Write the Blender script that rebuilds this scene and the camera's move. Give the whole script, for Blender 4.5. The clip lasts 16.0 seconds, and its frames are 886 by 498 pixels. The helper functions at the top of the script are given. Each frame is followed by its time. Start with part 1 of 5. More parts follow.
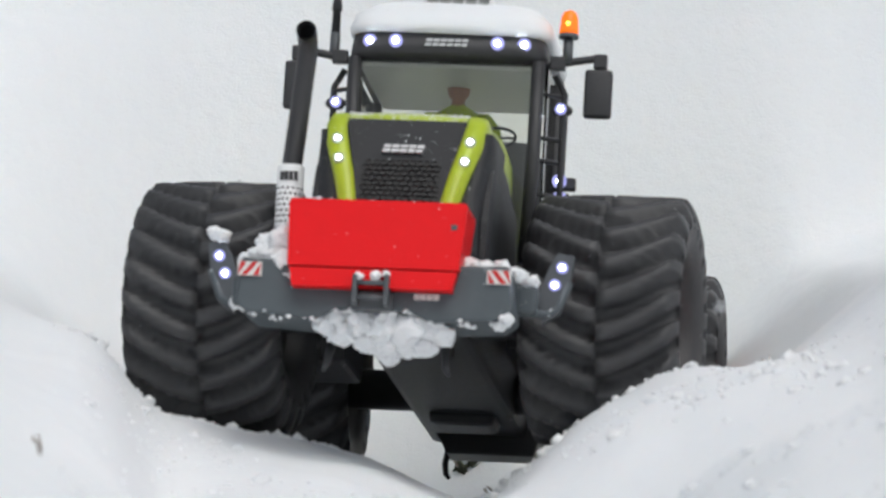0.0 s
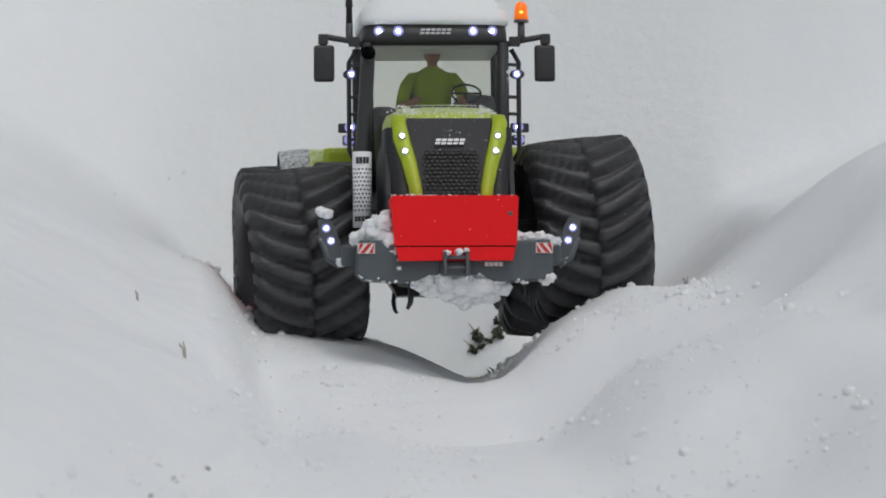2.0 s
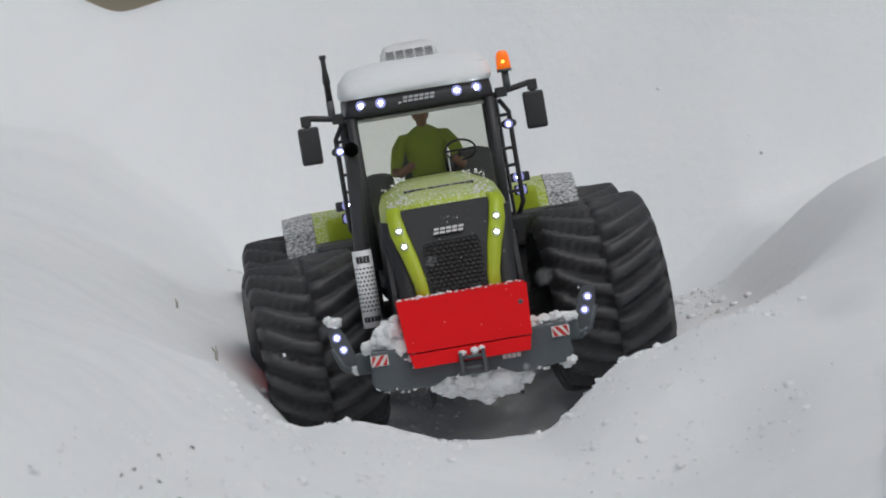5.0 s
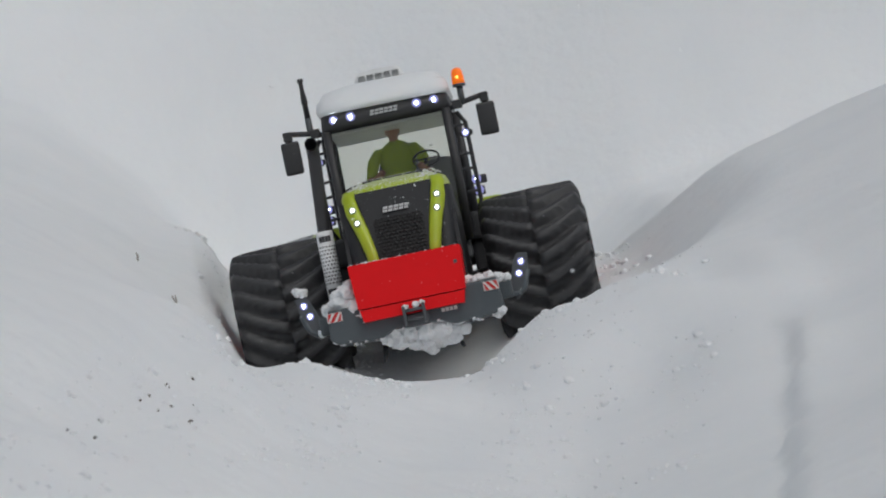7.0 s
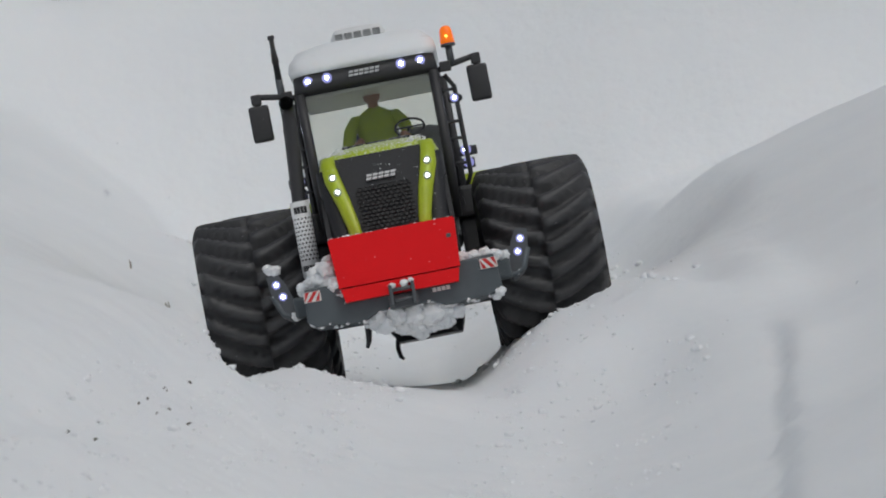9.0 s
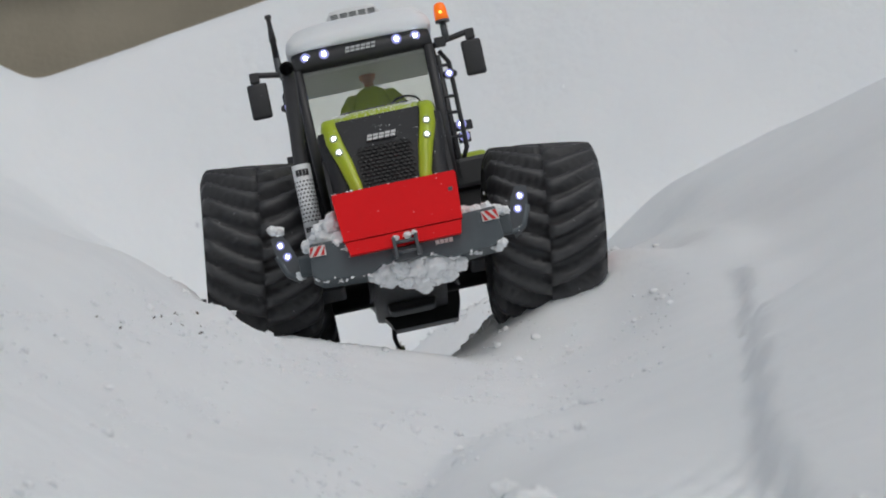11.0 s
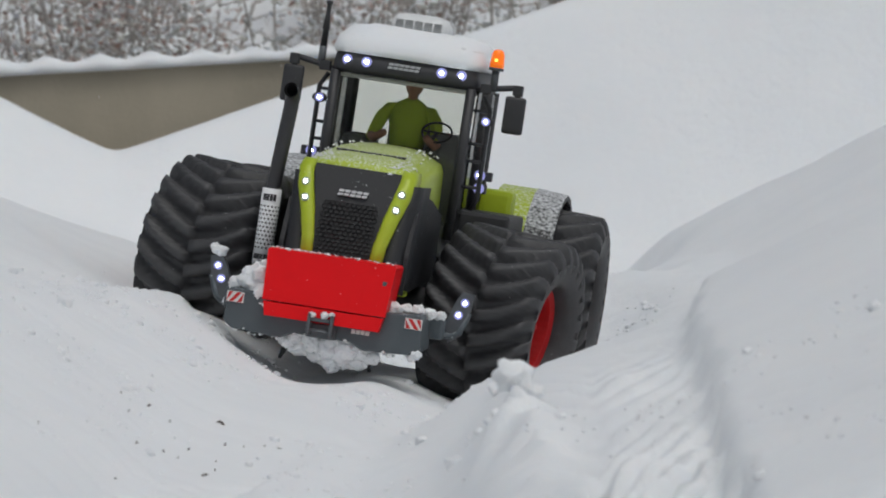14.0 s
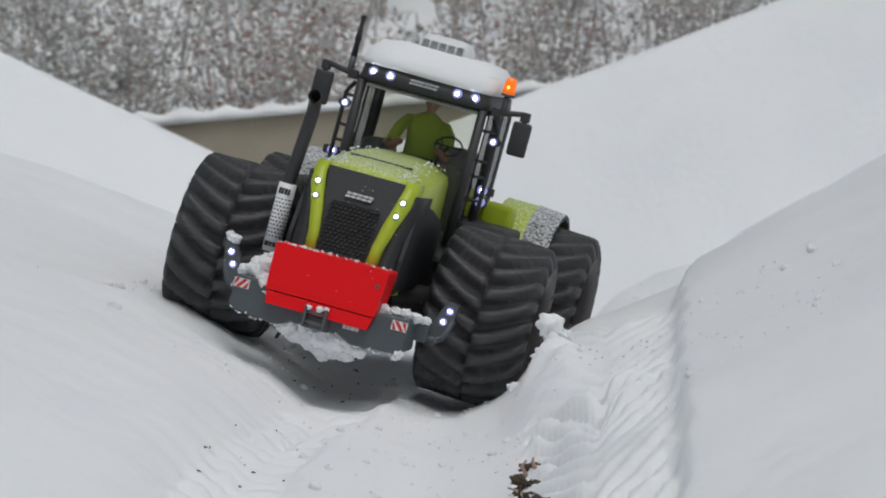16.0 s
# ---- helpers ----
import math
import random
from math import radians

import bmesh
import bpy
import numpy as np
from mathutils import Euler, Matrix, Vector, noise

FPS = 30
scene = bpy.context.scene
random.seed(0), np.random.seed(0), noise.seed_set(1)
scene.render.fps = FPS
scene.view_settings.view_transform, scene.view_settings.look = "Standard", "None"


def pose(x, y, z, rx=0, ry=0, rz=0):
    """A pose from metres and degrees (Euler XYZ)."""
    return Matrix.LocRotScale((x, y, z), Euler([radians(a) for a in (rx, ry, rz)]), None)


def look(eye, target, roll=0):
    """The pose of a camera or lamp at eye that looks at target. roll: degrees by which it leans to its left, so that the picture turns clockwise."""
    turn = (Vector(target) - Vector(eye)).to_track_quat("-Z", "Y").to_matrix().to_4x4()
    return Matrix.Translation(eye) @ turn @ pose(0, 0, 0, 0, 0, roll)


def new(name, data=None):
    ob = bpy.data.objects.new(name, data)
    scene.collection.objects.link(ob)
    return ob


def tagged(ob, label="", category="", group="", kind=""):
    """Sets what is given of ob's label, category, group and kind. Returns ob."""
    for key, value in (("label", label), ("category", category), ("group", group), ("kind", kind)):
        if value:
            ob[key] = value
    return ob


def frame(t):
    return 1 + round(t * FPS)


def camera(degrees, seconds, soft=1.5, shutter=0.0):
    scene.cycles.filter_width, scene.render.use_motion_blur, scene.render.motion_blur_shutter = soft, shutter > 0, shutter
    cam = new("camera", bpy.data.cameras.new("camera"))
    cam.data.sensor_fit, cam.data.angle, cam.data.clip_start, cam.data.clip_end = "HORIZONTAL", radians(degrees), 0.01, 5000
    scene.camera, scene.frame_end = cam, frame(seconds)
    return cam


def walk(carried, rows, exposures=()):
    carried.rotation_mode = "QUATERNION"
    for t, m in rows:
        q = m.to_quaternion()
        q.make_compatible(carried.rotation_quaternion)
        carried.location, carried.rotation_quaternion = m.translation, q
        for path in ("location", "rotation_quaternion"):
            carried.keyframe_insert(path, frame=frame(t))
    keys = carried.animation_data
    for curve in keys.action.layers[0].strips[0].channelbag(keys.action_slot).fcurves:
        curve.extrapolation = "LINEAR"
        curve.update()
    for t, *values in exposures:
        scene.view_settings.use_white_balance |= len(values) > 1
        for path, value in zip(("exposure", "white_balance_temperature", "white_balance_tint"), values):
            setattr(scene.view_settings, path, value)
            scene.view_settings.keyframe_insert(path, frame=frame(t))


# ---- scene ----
cam = camera(10.0, 16.0, 1.9)
cam.data.dof.use_dof, cam.data.dof.focus_distance, cam.data.dof.aperture_fstop = True, 3.5, 40.0
# seconds; place in metres; turn in degrees
CAM = [
    (0, 0.1191, 0.1463, 0.1692, 85.02, -0.23, -3.58),
    (0.5, 0.0775, -0.2744, 0.2218, 84.55, -0.34, -3.86),
    (1, 0.0421, -0.5104, 0.2476, 84.36, -0.28, -4.04),
    (1.5, 0.0319, -0.7015, 0.2981, 83.66, -0.26, -3.99),
    (2, 0.0743, -0.8720, 0.3421, 83.12, -0.02, -3.13),
    (2.5, 0.1271, -0.8853, 0.3595, 82.73, 0.04, -2.15),
    (3, 0.1770, -0.8678, 0.3586, 82.97, 0.15, -1.24),
    (3.5, 0.2197, -0.8430, 0.3628, 83.09, 0.25, -0.49),
    (3.7, 0.2231, -0.8426, 0.3557, 83.27, 0.30, -0.45),
    (5.8, 0.1036, -1.3591, 0.3715, 83.53, -0.44, -2.36),
    (6, 0.0964, -1.3852, 0.3768, 83.41, -0.65, -2.59),
    (6.5, 0.0825, -1.4621, 0.3883, 83.21, -0.89, -3.00),
    (7, 0.0713, -1.5485, 0.4049, 83.11, -1.05, -3.10),
    (7.5, 0.0686, -1.5807, 0.4069, 83.26, -0.97, -3.13),
    (8, 0.0675, -1.5758, 0.4049, 83.27, -0.96, -3.18),
    (8.5, 0.0655, -1.5778, 0.4037, 83.28, -0.85, -3.25),
    (9, 0.0616, -1.5713, 0.4008, 83.29, -0.93, -3.34),
    (9.5, 0.0591, -1.5741, 0.4002, 83.33, -0.81, -3.38),
    (11.8, -0.0077, -2.0985, 0.1655, 87.51, 0.31, -4.51),
    (12, -0.0082, -2.1475, 0.1655, 87.56, 0.01, -4.38),
    (12.5, -0.0086, -2.1590, 0.1662, 87.52, -0.02, -4.39),
    (13, -0.0105, -2.1961, 0.1659, 87.50, -0.10, -4.31),
    (13.5, -0.0108, -2.3803, 0.1677, 87.76, -0.05, -3.92),
    (14, -0.0128, -2.4883, 0.1672, 87.91, -0.24, -3.62),
    (14.5, -0.0154, -2.5088, 0.1664, 87.86, -0.28, -3.44),
    (15, -0.0162, -2.7419, 0.1687, 88.00, -0.29, -2.73),
    (15.5, -0.0146, -3.1235, 0.1663, 88.25, -0.10, -2.27),
    (16, 0.0065, -3.6181, 0.1795, 88.27, 1.41, -1.58),
]
# the tractor's way, and its ballast on the front hitch (sideways, up)
TRACTOR = [
    (0, 0.2364, 2.5172, -0.1140, -16.34, 1.21, -10.57),
    (0.5, 0.2314, 2.5725, -0.1302, -12.20, -0.85, -10.32),
    (1, 0.2421, 2.5353, -0.1273, -10.18, 1.09, -7.19),
    (1.5, 0.2609, 2.4846, -0.1176, -10.73, 1.41, -2.66),
    (2, 0.2659, 2.4711, -0.1238, -9.69, 0.23, 0.58),
    (2.5, 0.2628, 2.4029, -0.1282, -7.58, -1.96, 2.17),
    (3, 0.2639, 2.3331, -0.1302, -5.99, -4.77, 3.27),
    (3.5, 0.2632, 2.2831, -0.1301, -5.30, -7.94, 3.91),
    (3.7, 0.2582, 2.2546, -0.1353, -4.21, -7.28, 2.47),
    (5.8, 0.2680, 2.0823, -0.1351, -7.00, -9.93, 1.13),
    (6, 0.2712, 2.0923, -0.1368, -7.68, -9.65, 0.12),
    (6.5, 0.2778, 2.1365, -0.1432, -8.19, -10.91, -1.50),
    (7, 0.2728, 2.1770, -0.1459, -10.59, -12.99, -3.62),
    (7.5, 0.2591, 2.1064, -0.1339, -10.14, -14.41, -4.75),
    (8, 0.2525, 1.9691, -0.1173, -9.92, -15.88, -4.22),
    (8.5, 0.2487, 1.8725, -0.0924, -11.18, -13.76, -2.95),
    (9, 0.2462, 1.7512, -0.0716, -11.35, -11.87, -2.32),
    (9.5, 0.2463, 1.6313, -0.0375, -13.91, -12.15, -0.21),
    (12, 0.2486, 1.4607, -0.0587, -3.72, -9.47, -4.66),
    (12.5, 0.2287, 1.2600, -0.0870, 2.24, -2.85, -5.17),
    (13, 0.2085, 1.0808, -0.0665, -0.26, 1.71, -4.16),
    (13.5, 0.1565, 0.9756, -0.0486, -4.00, 9.05, -8.80),
    (14, 0.1111, 0.8167, -0.0527, -1.64, 8.11, -11.66),
    (14.5, 0.0807, 0.6112, -0.0430, -2.04, 9.63, -11.78),
    (15, 0.0554, 0.4208, -0.0282, -3.70, 14.53, -11.22),
    (15.5, 0.0210, 0.2395, -0.0148, -4.74, 17.43, -12.84),
    (16, -0.0015, 0.0175, -0.0220, -1.80, 16.21, -11.45),
]
LIFT = [
    (0, -0.0038, 0.0038),
    (0.5, -0.0007, 0.0018),
    (1, -0.0009, 0.0018),
    (1.5, -0.0002, 0.0012),
    (2, -0.0003, 0.0008),
    (2.5, -0.0004, 0.0012),
    (3, 0.0002, 0.0010),
    (3.5, -0.0002, 0.0008),
    (5.8, -0.0004, 0.0003),
    (6, 0.0002, 0.0004),
    (6.5, 0.0002, 0.0002),
    (7, 0.0004, 0.0001),
    (7.5, -0.0001, -0.0004),
    (8, 0.0000, -0.0002),
    (8.5, -0.0001, -0.0002),
    (9, 0.0002, -0.0005),
    (9.5, 0.0000, 0.0002),
    (12, 0.0008, -0.0016),
    (12.5, 0.0006, -0.0007),
    (13, 0.0004, -0.0007),
    (13.5, 0.0003, -0.0017),
    (14, 0.0003, -0.0015),
    (14.5, 0.0007, -0.0017),
    (15, 0.0008, -0.0021),
    (15.5, 0.0009, -0.0030),
    (16, 0.0016, -0.0041),
]
# seconds, steering and axle swing of the front wheels in degrees
STEER = [(0, -4, 0), (0.5, 0, -6), (1, 1, -1), (1.5, 5, 4.6), (2, 5, 6), (2.5, 4, 5.5), (3.5, 5, 0), (5.8, 4, 3), (7, 0, 1), (9, 2, 0), (9.7, 4, -2), (11.8, 2, -11), (12.5, 0, -13), (13, -4, -7), (13.5, -13, -2), (14, -12, -5), (14.5, -7, -6), (15, -3, -1), (15.5, 1, 2), (16, 2, -1)]
SKY, SUN, EXPOSURE = 0.132, 0.38, -0.75
STOPS = [(0, 0.5), (0.5, 0.33), (1.2, 0.12), (2.2, 0.03), (3.7, 0.04), (7, -0.14), (12, -0.05), (16, 0.05)]
# the snow along the tractor's way: places along y, the middle of the way there,
# and heights on lines beside it (sideways distance from the middle: heights)
WAY_Y = [-1, -0.35, 0.1, 0.3, 0.5, 0.7, 0.9, 1.15, 1.35, 1.55, 1.7, 1.85, 2.05, 2.2, 2.36, 2.55, 2.63, 2.75, 2.95]
WAY_X = [-0.06, 0, 0.028, 0.052, 0.082, 0.11, 0.139, 0.22, 0.24, 0.258, 0.254, 0.256, 0.27, 0.278, 0.264, 0.261, 0.261, 0.26, 0.26]
WAY_Z = {
    -0.3: [0.066, 0.086, 0.097, 0.099, 0.097, 0.09, 0.079, 0.063, 0.047, 0.035, 0.018, -0.001, -0.021, -0.029, -0.022, -0.043, -0.041, -0.038, -0.02],
    -0.2: [0.036, 0.055, 0.064, 0.064, 0.058, 0.048, 0.036, 0.023, 0.015, 0.008, -0.012, -0.041, -0.073, -0.087, -0.071, -0.089, -0.082, -0.085, -0.09],
    -0.155: [0.021, 0.039, 0.048, 0.048, 0.042, 0.035, 0.015, -0.013, -0.021, -0.024, -0.023, -0.065, -0.115, -0.125, -0.087, -0.092, -0.084, -0.125, -0.15],
    -0.13: [0.012, 0.028, 0.034, 0.044, 0.03, 0.03, 0.022, -0.007, -0.012, -0.046, -0.07, -0.094, -0.124, -0.159, -0.148, -0.132, -0.119, -0.165, -0.19],
    -0.09: [-0.003, 0.013, 0.012, 0.012, 0.011, 0.006, 0.004, -0.029, -0.042, -0.046, -0.056, -0.088, -0.117, -0.149, -0.132, -0.138, -0.129, -0.178, -0.205],
    -0.03: [-0.026, -0.02, -0.022, -0.02, -0.014, -0.03, -0.042, -0.042, -0.07, -0.055, -0.072, -0.099, -0.131, -0.169, -0.144, -0.145, -0.139, -0.2, -0.25],
    0.03: [-0.048, -0.03, -0.03, -0.03, -0.027, -0.034, -0.04, -0.053, -0.067, -0.07, -0.075, -0.099, -0.124, -0.171, -0.13, -0.166, -0.169, -0.205, -0.25],
    0.075: [-0.064, -0.049, -0.052, -0.039, -0.049, -0.052, -0.063, -0.062, -0.071, -0.069, -0.028, -0.049, -0.075, -0.129, -0.103, -0.117, -0.136, -0.185, -0.21],
    0.12: [-0.063, -0.044, -0.037, -0.011, -0.012, -0.02, -0.041, -0.045, -0.051, -0.057, -0.006, -0.025, -0.071, -0.096, -0.084, -0.094, -0.103, -0.17, -0.2],
    0.17: [-0.036, -0.021, 0.019, 0.013, -0.006, -0.019, -0.024, -0.025, -0.029, -0.016, 0.028, 0.002, -0.036, -0.078, -0.065, -0.098, -0.112, -0.15, -0.16],
    0.24: [-0.005, 0.021, 0.031, 0.04, 0.016, 0.011, 0.007, 0.002, -0.009, 0.004, 0.018, 0.018, 0.016, 0.016, 0.002, -0.031, -0.047, -0.072, -0.08],
}
# slopes of the banks beyond those lines: y, slope
LEFT_BANK = ([0.0, 2.3, 2.8], [0.36, 0.36, 0.2])
RIGHT_BANK = ([-0.4, 0.4, 1.0, 2.2, 2.4, 2.8], [0.45, 0.52, 0.56, 0.60, 0.56, 0.34])
WALL_X, WALL_Y, WALL_TOP, WALL_LEAN, WALL_TURN = 0.0, 3.4, 0.1615, -3.5, 0.0
THICKET = 560
KNOB_X, KNOB_Y = 0.177, -0.03
STALKS = [(0.085, 2.205, 0.012), (0.055, 2.32, 0.007), (0.436, 2.62, 0.008)]
FLAKES, FALL = 1300, 0.35
walk(cam, [(r[0], pose(*r[1:])) for r in CAM], [(t, s + EXPOSURE, 6350, 7) for t, s in STOPS])

# ---- overcast daylight
world = bpy.data.worlds.new("overcast_sky")
scene.world = world
world.use_nodes = True
wn, wl = world.node_tree.nodes, world.node_tree.links
sky = wn.new("ShaderNodeTexSky")
sky.sky_type, sky.sun_disc = "NISHITA", False
sky.sun_elevation, sky.sun_rotation = radians(65), radians(158)
sky.air_density, sky.dust_density, sky.ozone_density = 1.0, 6.0, 1.0
grey = wn.new("ShaderNodeHueSaturation")
grey.inputs["Saturation"].default_value = 0.42
wl.new(sky.outputs[0], grey.inputs["Color"])
wl.new(grey.outputs[0], wn["Background"].inputs["Color"])
wn["Background"].inputs["Strength"].default_value = SKY
sun = new("sun", bpy.data.lights.new("sun", "SUN"))
sun.data.energy, sun.data.angle, sun.data.color = SUN, radians(28), (0.97, 0.985, 1.0)
sun.matrix_world = look((0.6, -1.5, 3.5), (0, 0, 0))


# ---- materials
def mat(name, color, rough=0.5, metal=0.0, vary=0.12, scale=120.0, bump=0.1, fine=600.0, dust=0.0, dust_scale=220.0, dust_edge=(0.72, 0.82), emit=None):
    """A procedural surface: two scales of tone, fine relief, and snow dust where dust > 0."""
    m = bpy.data.materials.new(name)
    m.use_nodes = True
    n, l = m.node_tree.nodes, m.node_tree.links
    b = n["Principled BSDF"]
    b.inputs["Roughness"].default_value, b.inputs["Metallic"].default_value = rough, metal
    co = n.new("ShaderNodeTexCoord")
    big, small = n.new("ShaderNodeTexNoise"), n.new("ShaderNodeTexNoise")
    big.inputs["Scale"].default_value, big.inputs["Detail"].default_value = scale, 5
    small.inputs["Scale"].default_value, small.inputs["Detail"].default_value = fine, 3
    for t in (big, small):
        l.new(co.outputs["Object"], t.inputs["Vector"])
    mix = n.new("ShaderNodeMix")
    mix.data_type = "RGBA"
    mix.inputs[6].default_value = (*[c * (1 - vary) for c in color], 1)
    mix.inputs[7].default_value = (*[min(1, c * (1 + vary)) for c in color], 1)
    l.new(big.outputs["Fac"], mix.inputs[0])
    out = mix.outputs[2]
    if dust:
        geo, sep = n.new("ShaderNodeNewGeometry"), n.new("ShaderNodeSeparateXYZ")
        l.new(geo.outputs["Normal"], sep.inputs[0])
        spots = n.new("ShaderNodeTexNoise")
        spots.inputs["Scale"].default_value, spots.inputs["Detail"].default_value = dust_scale, 6
        l.new(co.outputs["Object"], spots.inputs["Vector"])
        up = n.new("ShaderNodeMapRange")
        up.inputs[1].default_value, up.inputs[2].default_value = 0.15, 0.95
        l.new(sep.outputs["Z"], up.inputs[0])
        s1 = n.new("ShaderNodeMath")
        s1.operation = "MULTIPLY"
        l.new(up.outputs[0], s1.inputs[0])
        s1.inputs[1].default_value = dust
        s2 = n.new("ShaderNodeMath")
        s2.operation = "ADD"
        l.new(s1.outputs[0], s2.inputs[0])
        l.new(spots.outputs["Fac"], s2.inputs[1])
        ramp = n.new("ShaderNodeMapRange")
        ramp.inputs[1].default_value, ramp.inputs[2].default_value = dust_edge
        l.new(s2.outputs[0], ramp.inputs[0])
        mix2 = n.new("ShaderNodeMix")
        mix2.data_type = "RGBA"
        l.new(ramp.outputs[0], mix2.inputs[0])
        l.new(out, mix2.inputs[6])
        mix2.inputs[7].default_value = (0.8, 0.82, 0.84, 1)
        out = mix2.outputs[2]
    l.new(out, b.inputs["Base Color"])
    rr = n.new("ShaderNodeMapRange")
    rr.inputs[3].default_value, rr.inputs[4].default_value = max(0.02, rough - 0.1), min(1, rough + 0.1)
    l.new(small.outputs["Fac"], rr.inputs[0])
    l.new(rr.outputs[0], b.inputs["Roughness"])
    if bump:
        bp = n.new("ShaderNodeBump")
        bp.inputs["Strength"].default_value, bp.inputs["Distance"].default_value = bump, 0.001
        l.new(small.outputs["Fac"], bp.inputs["Height"])
        l.new(bp.outputs[0], b.inputs["Normal"])
    if emit:
        b.inputs["Emission Color"].default_value, b.inputs["Emission Strength"].default_value = (*emit[0], 1), emit[1]
    return m


def snow_material(name, grain=900.0, strength=0.35):
    """Fresh snow: near white, faintly blue, soft lumps and fine grain."""
    m = bpy.data.materials.new(name)
    m.use_nodes = True
    n, l = m.node_tree.nodes, m.node_tree.links
    b = n["Principled BSDF"]
    b.inputs["Roughness"].default_value = 0.75
    b.inputs["Subsurface Weight"].default_value = 0.25
    b.inputs["Subsurface Radius"].default_value = (0.012, 0.014, 0.016)
    b.inputs["Subsurface Scale"].default_value = 0.6
    b.inputs["Specular IOR Level"].default_value = 0.25
    co = n.new("ShaderNodeTexCoord")
    a, c, d = (n.new("ShaderNodeTexNoise") for _ in range(3))
    for t, s, det in ((a, 9, 5), (c, 90, 5), (d, grain, 3)):
        t.inputs["Scale"].default_value, t.inputs["Detail"].default_value = s, det
        l.new(co.outputs["Object"], t.inputs["Vector"])
    mix = n.new("ShaderNodeMix")
    mix.data_type = "RGBA"
    mix.inputs[6].default_value, mix.inputs[7].default_value = (0.80, 0.825, 0.85, 1), (0.89, 0.90, 0.91, 1)
    l.new(a.outputs["Fac"], mix.inputs[0])
    l.new(mix.outputs[2], b.inputs["Base Color"])
    add = n.new("ShaderNodeMath")
    add.operation = "MULTIPLY_ADD"
    l.new(c.outputs["Fac"], add.inputs[0])
    add.inputs[1].default_value = 3.0
    l.new(d.outputs["Fac"], add.inputs[2])
    bp = n.new("ShaderNodeBump")
    bp.inputs["Strength"].default_value, bp.inputs["Distance"].default_value = strength, 0.0012
    l.new(add.outputs[0], bp.inputs["Height"])
    l.new(bp.outputs[0], b.inputs["Normal"])
    return m


def glass_material():
    m = bpy.data.materials.new("window_glass")
    m.use_nodes = True
    n, l = m.node_tree.nodes, m.node_tree.links
    tr, gl, mx, fr = n.new("ShaderNodeBsdfTransparent"), n.new("ShaderNodeBsdfGlossy"), n.new("ShaderNodeMixShader"), n.new("ShaderNodeFresnel")
    tr.inputs[0].default_value = (0.95, 0.955, 0.93, 1)
    gl.inputs["Roughness"].default_value = 0.04
    fr.inputs["IOR"].default_value = 1.45
    l.new(fr.outputs[0], mx.inputs[0])
    l.new(tr.outputs[0], mx.inputs[1])
    l.new(gl.outputs[0], mx.inputs[2])
    l.new(mx.outputs[0], n["Material Output"].inputs["Surface"])
    return m


SNOW = snow_material("snow")
SNOW_CLUMP = snow_material("clumped_snow", 1400.0, 0.25)
GREEN = mat("green_paint", (0.40, 0.50, 0.02), 0.38, dust=0.22, dust_scale=520, dust_edge=(0.64, 0.98))
GREEN_CLEAN = mat("green_trim_paint", (0.40, 0.50, 0.02), 0.35, dust=0.05)
BLACK = mat("black_plastic", (0.034, 0.034, 0.037), 0.5, dust=0.02)
BLACK_DUSTY = mat("snow_dusted_black_plastic", (0.015, 0.015, 0.017), 0.6, dust=0.30, dust_scale=420, dust_edge=(0.55, 1.0))
PANEL = mat("dark_grey_hood_panel", (0.015, 0.016, 0.019), 0.6, dust=0.09, dust_scale=520)
GRILLE = mat("grille_mesh", (0.006, 0.006, 0.007), 0.5)
RUBBER = mat("tyre_rubber", (0.050, 0.050, 0.053), 0.52, vary=0.25, bump=0.2, dust=0.03, dust_scale=260)
RED = mat("red_paint", (0.74, 0.008, 0.012), 0.42, vary=0.05, dust=0.03, dust_scale=400)
RED.node_tree.nodes["Principled BSDF"].inputs["Specular IOR Level"].default_value = 0.12
GREY = mat("slate_grey_paint", (0.075, 0.09, 0.10), 0.5, vary=0.15, dust=0.14)
WHITE = mat("white_plastic", (0.74, 0.75, 0.75), 0.45)
PLATE = mat("number_plate_white", (0.7, 0.7, 0.68), 0.5)
STRIPE = mat("warning_red", (0.55, 0.02, 0.02), 0.4)
CHROME = mat("perforated_steel", (0.82, 0.83, 0.84), 0.42, 0.0)
STEEL = mat("grey_metal", (0.10, 0.107, 0.115), 0.45, 0.4)
VENT = mat("pale_grey_slots", (0.24, 0.25, 0.25), 0.6)
LOGO = mat("silver_badge", (0.55, 0.56, 0.57), 0.35, 0.3)
INTERIOR = mat("grey_cab_interior", (0.15, 0.155, 0.165), 0.7)
SHIRT = mat("green_shirt", (0.34, 0.44, 0.03), 0.85)
SKIN = mat("doll_skin", (0.32, 0.16, 0.10), 0.6)
LED = mat("white_led", (0.9, 0.92, 1.0), 0.3, emit=((0.80, 0.86, 1.0), 40.0))
# blue emission on the bowl stands in for the halo round each diode
HALO_LENS = mat("blue_halo_lamp_bowl", (0.10, 0.10, 0.20), 0.15, emit=((0.50, 0.50, 1.0), 0.9))
CLEAR_LENS = mat("clear_lamp_bowl", (0.26, 0.29, 0.20), 0.12)
AMBER = mat("amber_beacon_lens", (0.85, 0.16, 0.005), 0.2, emit=((1.0, 0.18, 0.01), 0.8))
AMBER_CORE = mat("lit_beacon_bulb", (1.0, 0.5, 0.1), 0.3, emit=((1.0, 0.45, 0.05), 8.0))
GLASS = glass_material()
CONCRETE = mat("weathered_concrete", (0.43, 0.385, 0.30), 0.9, vary=0.35, scale=9, bump=0.6, fine=160)
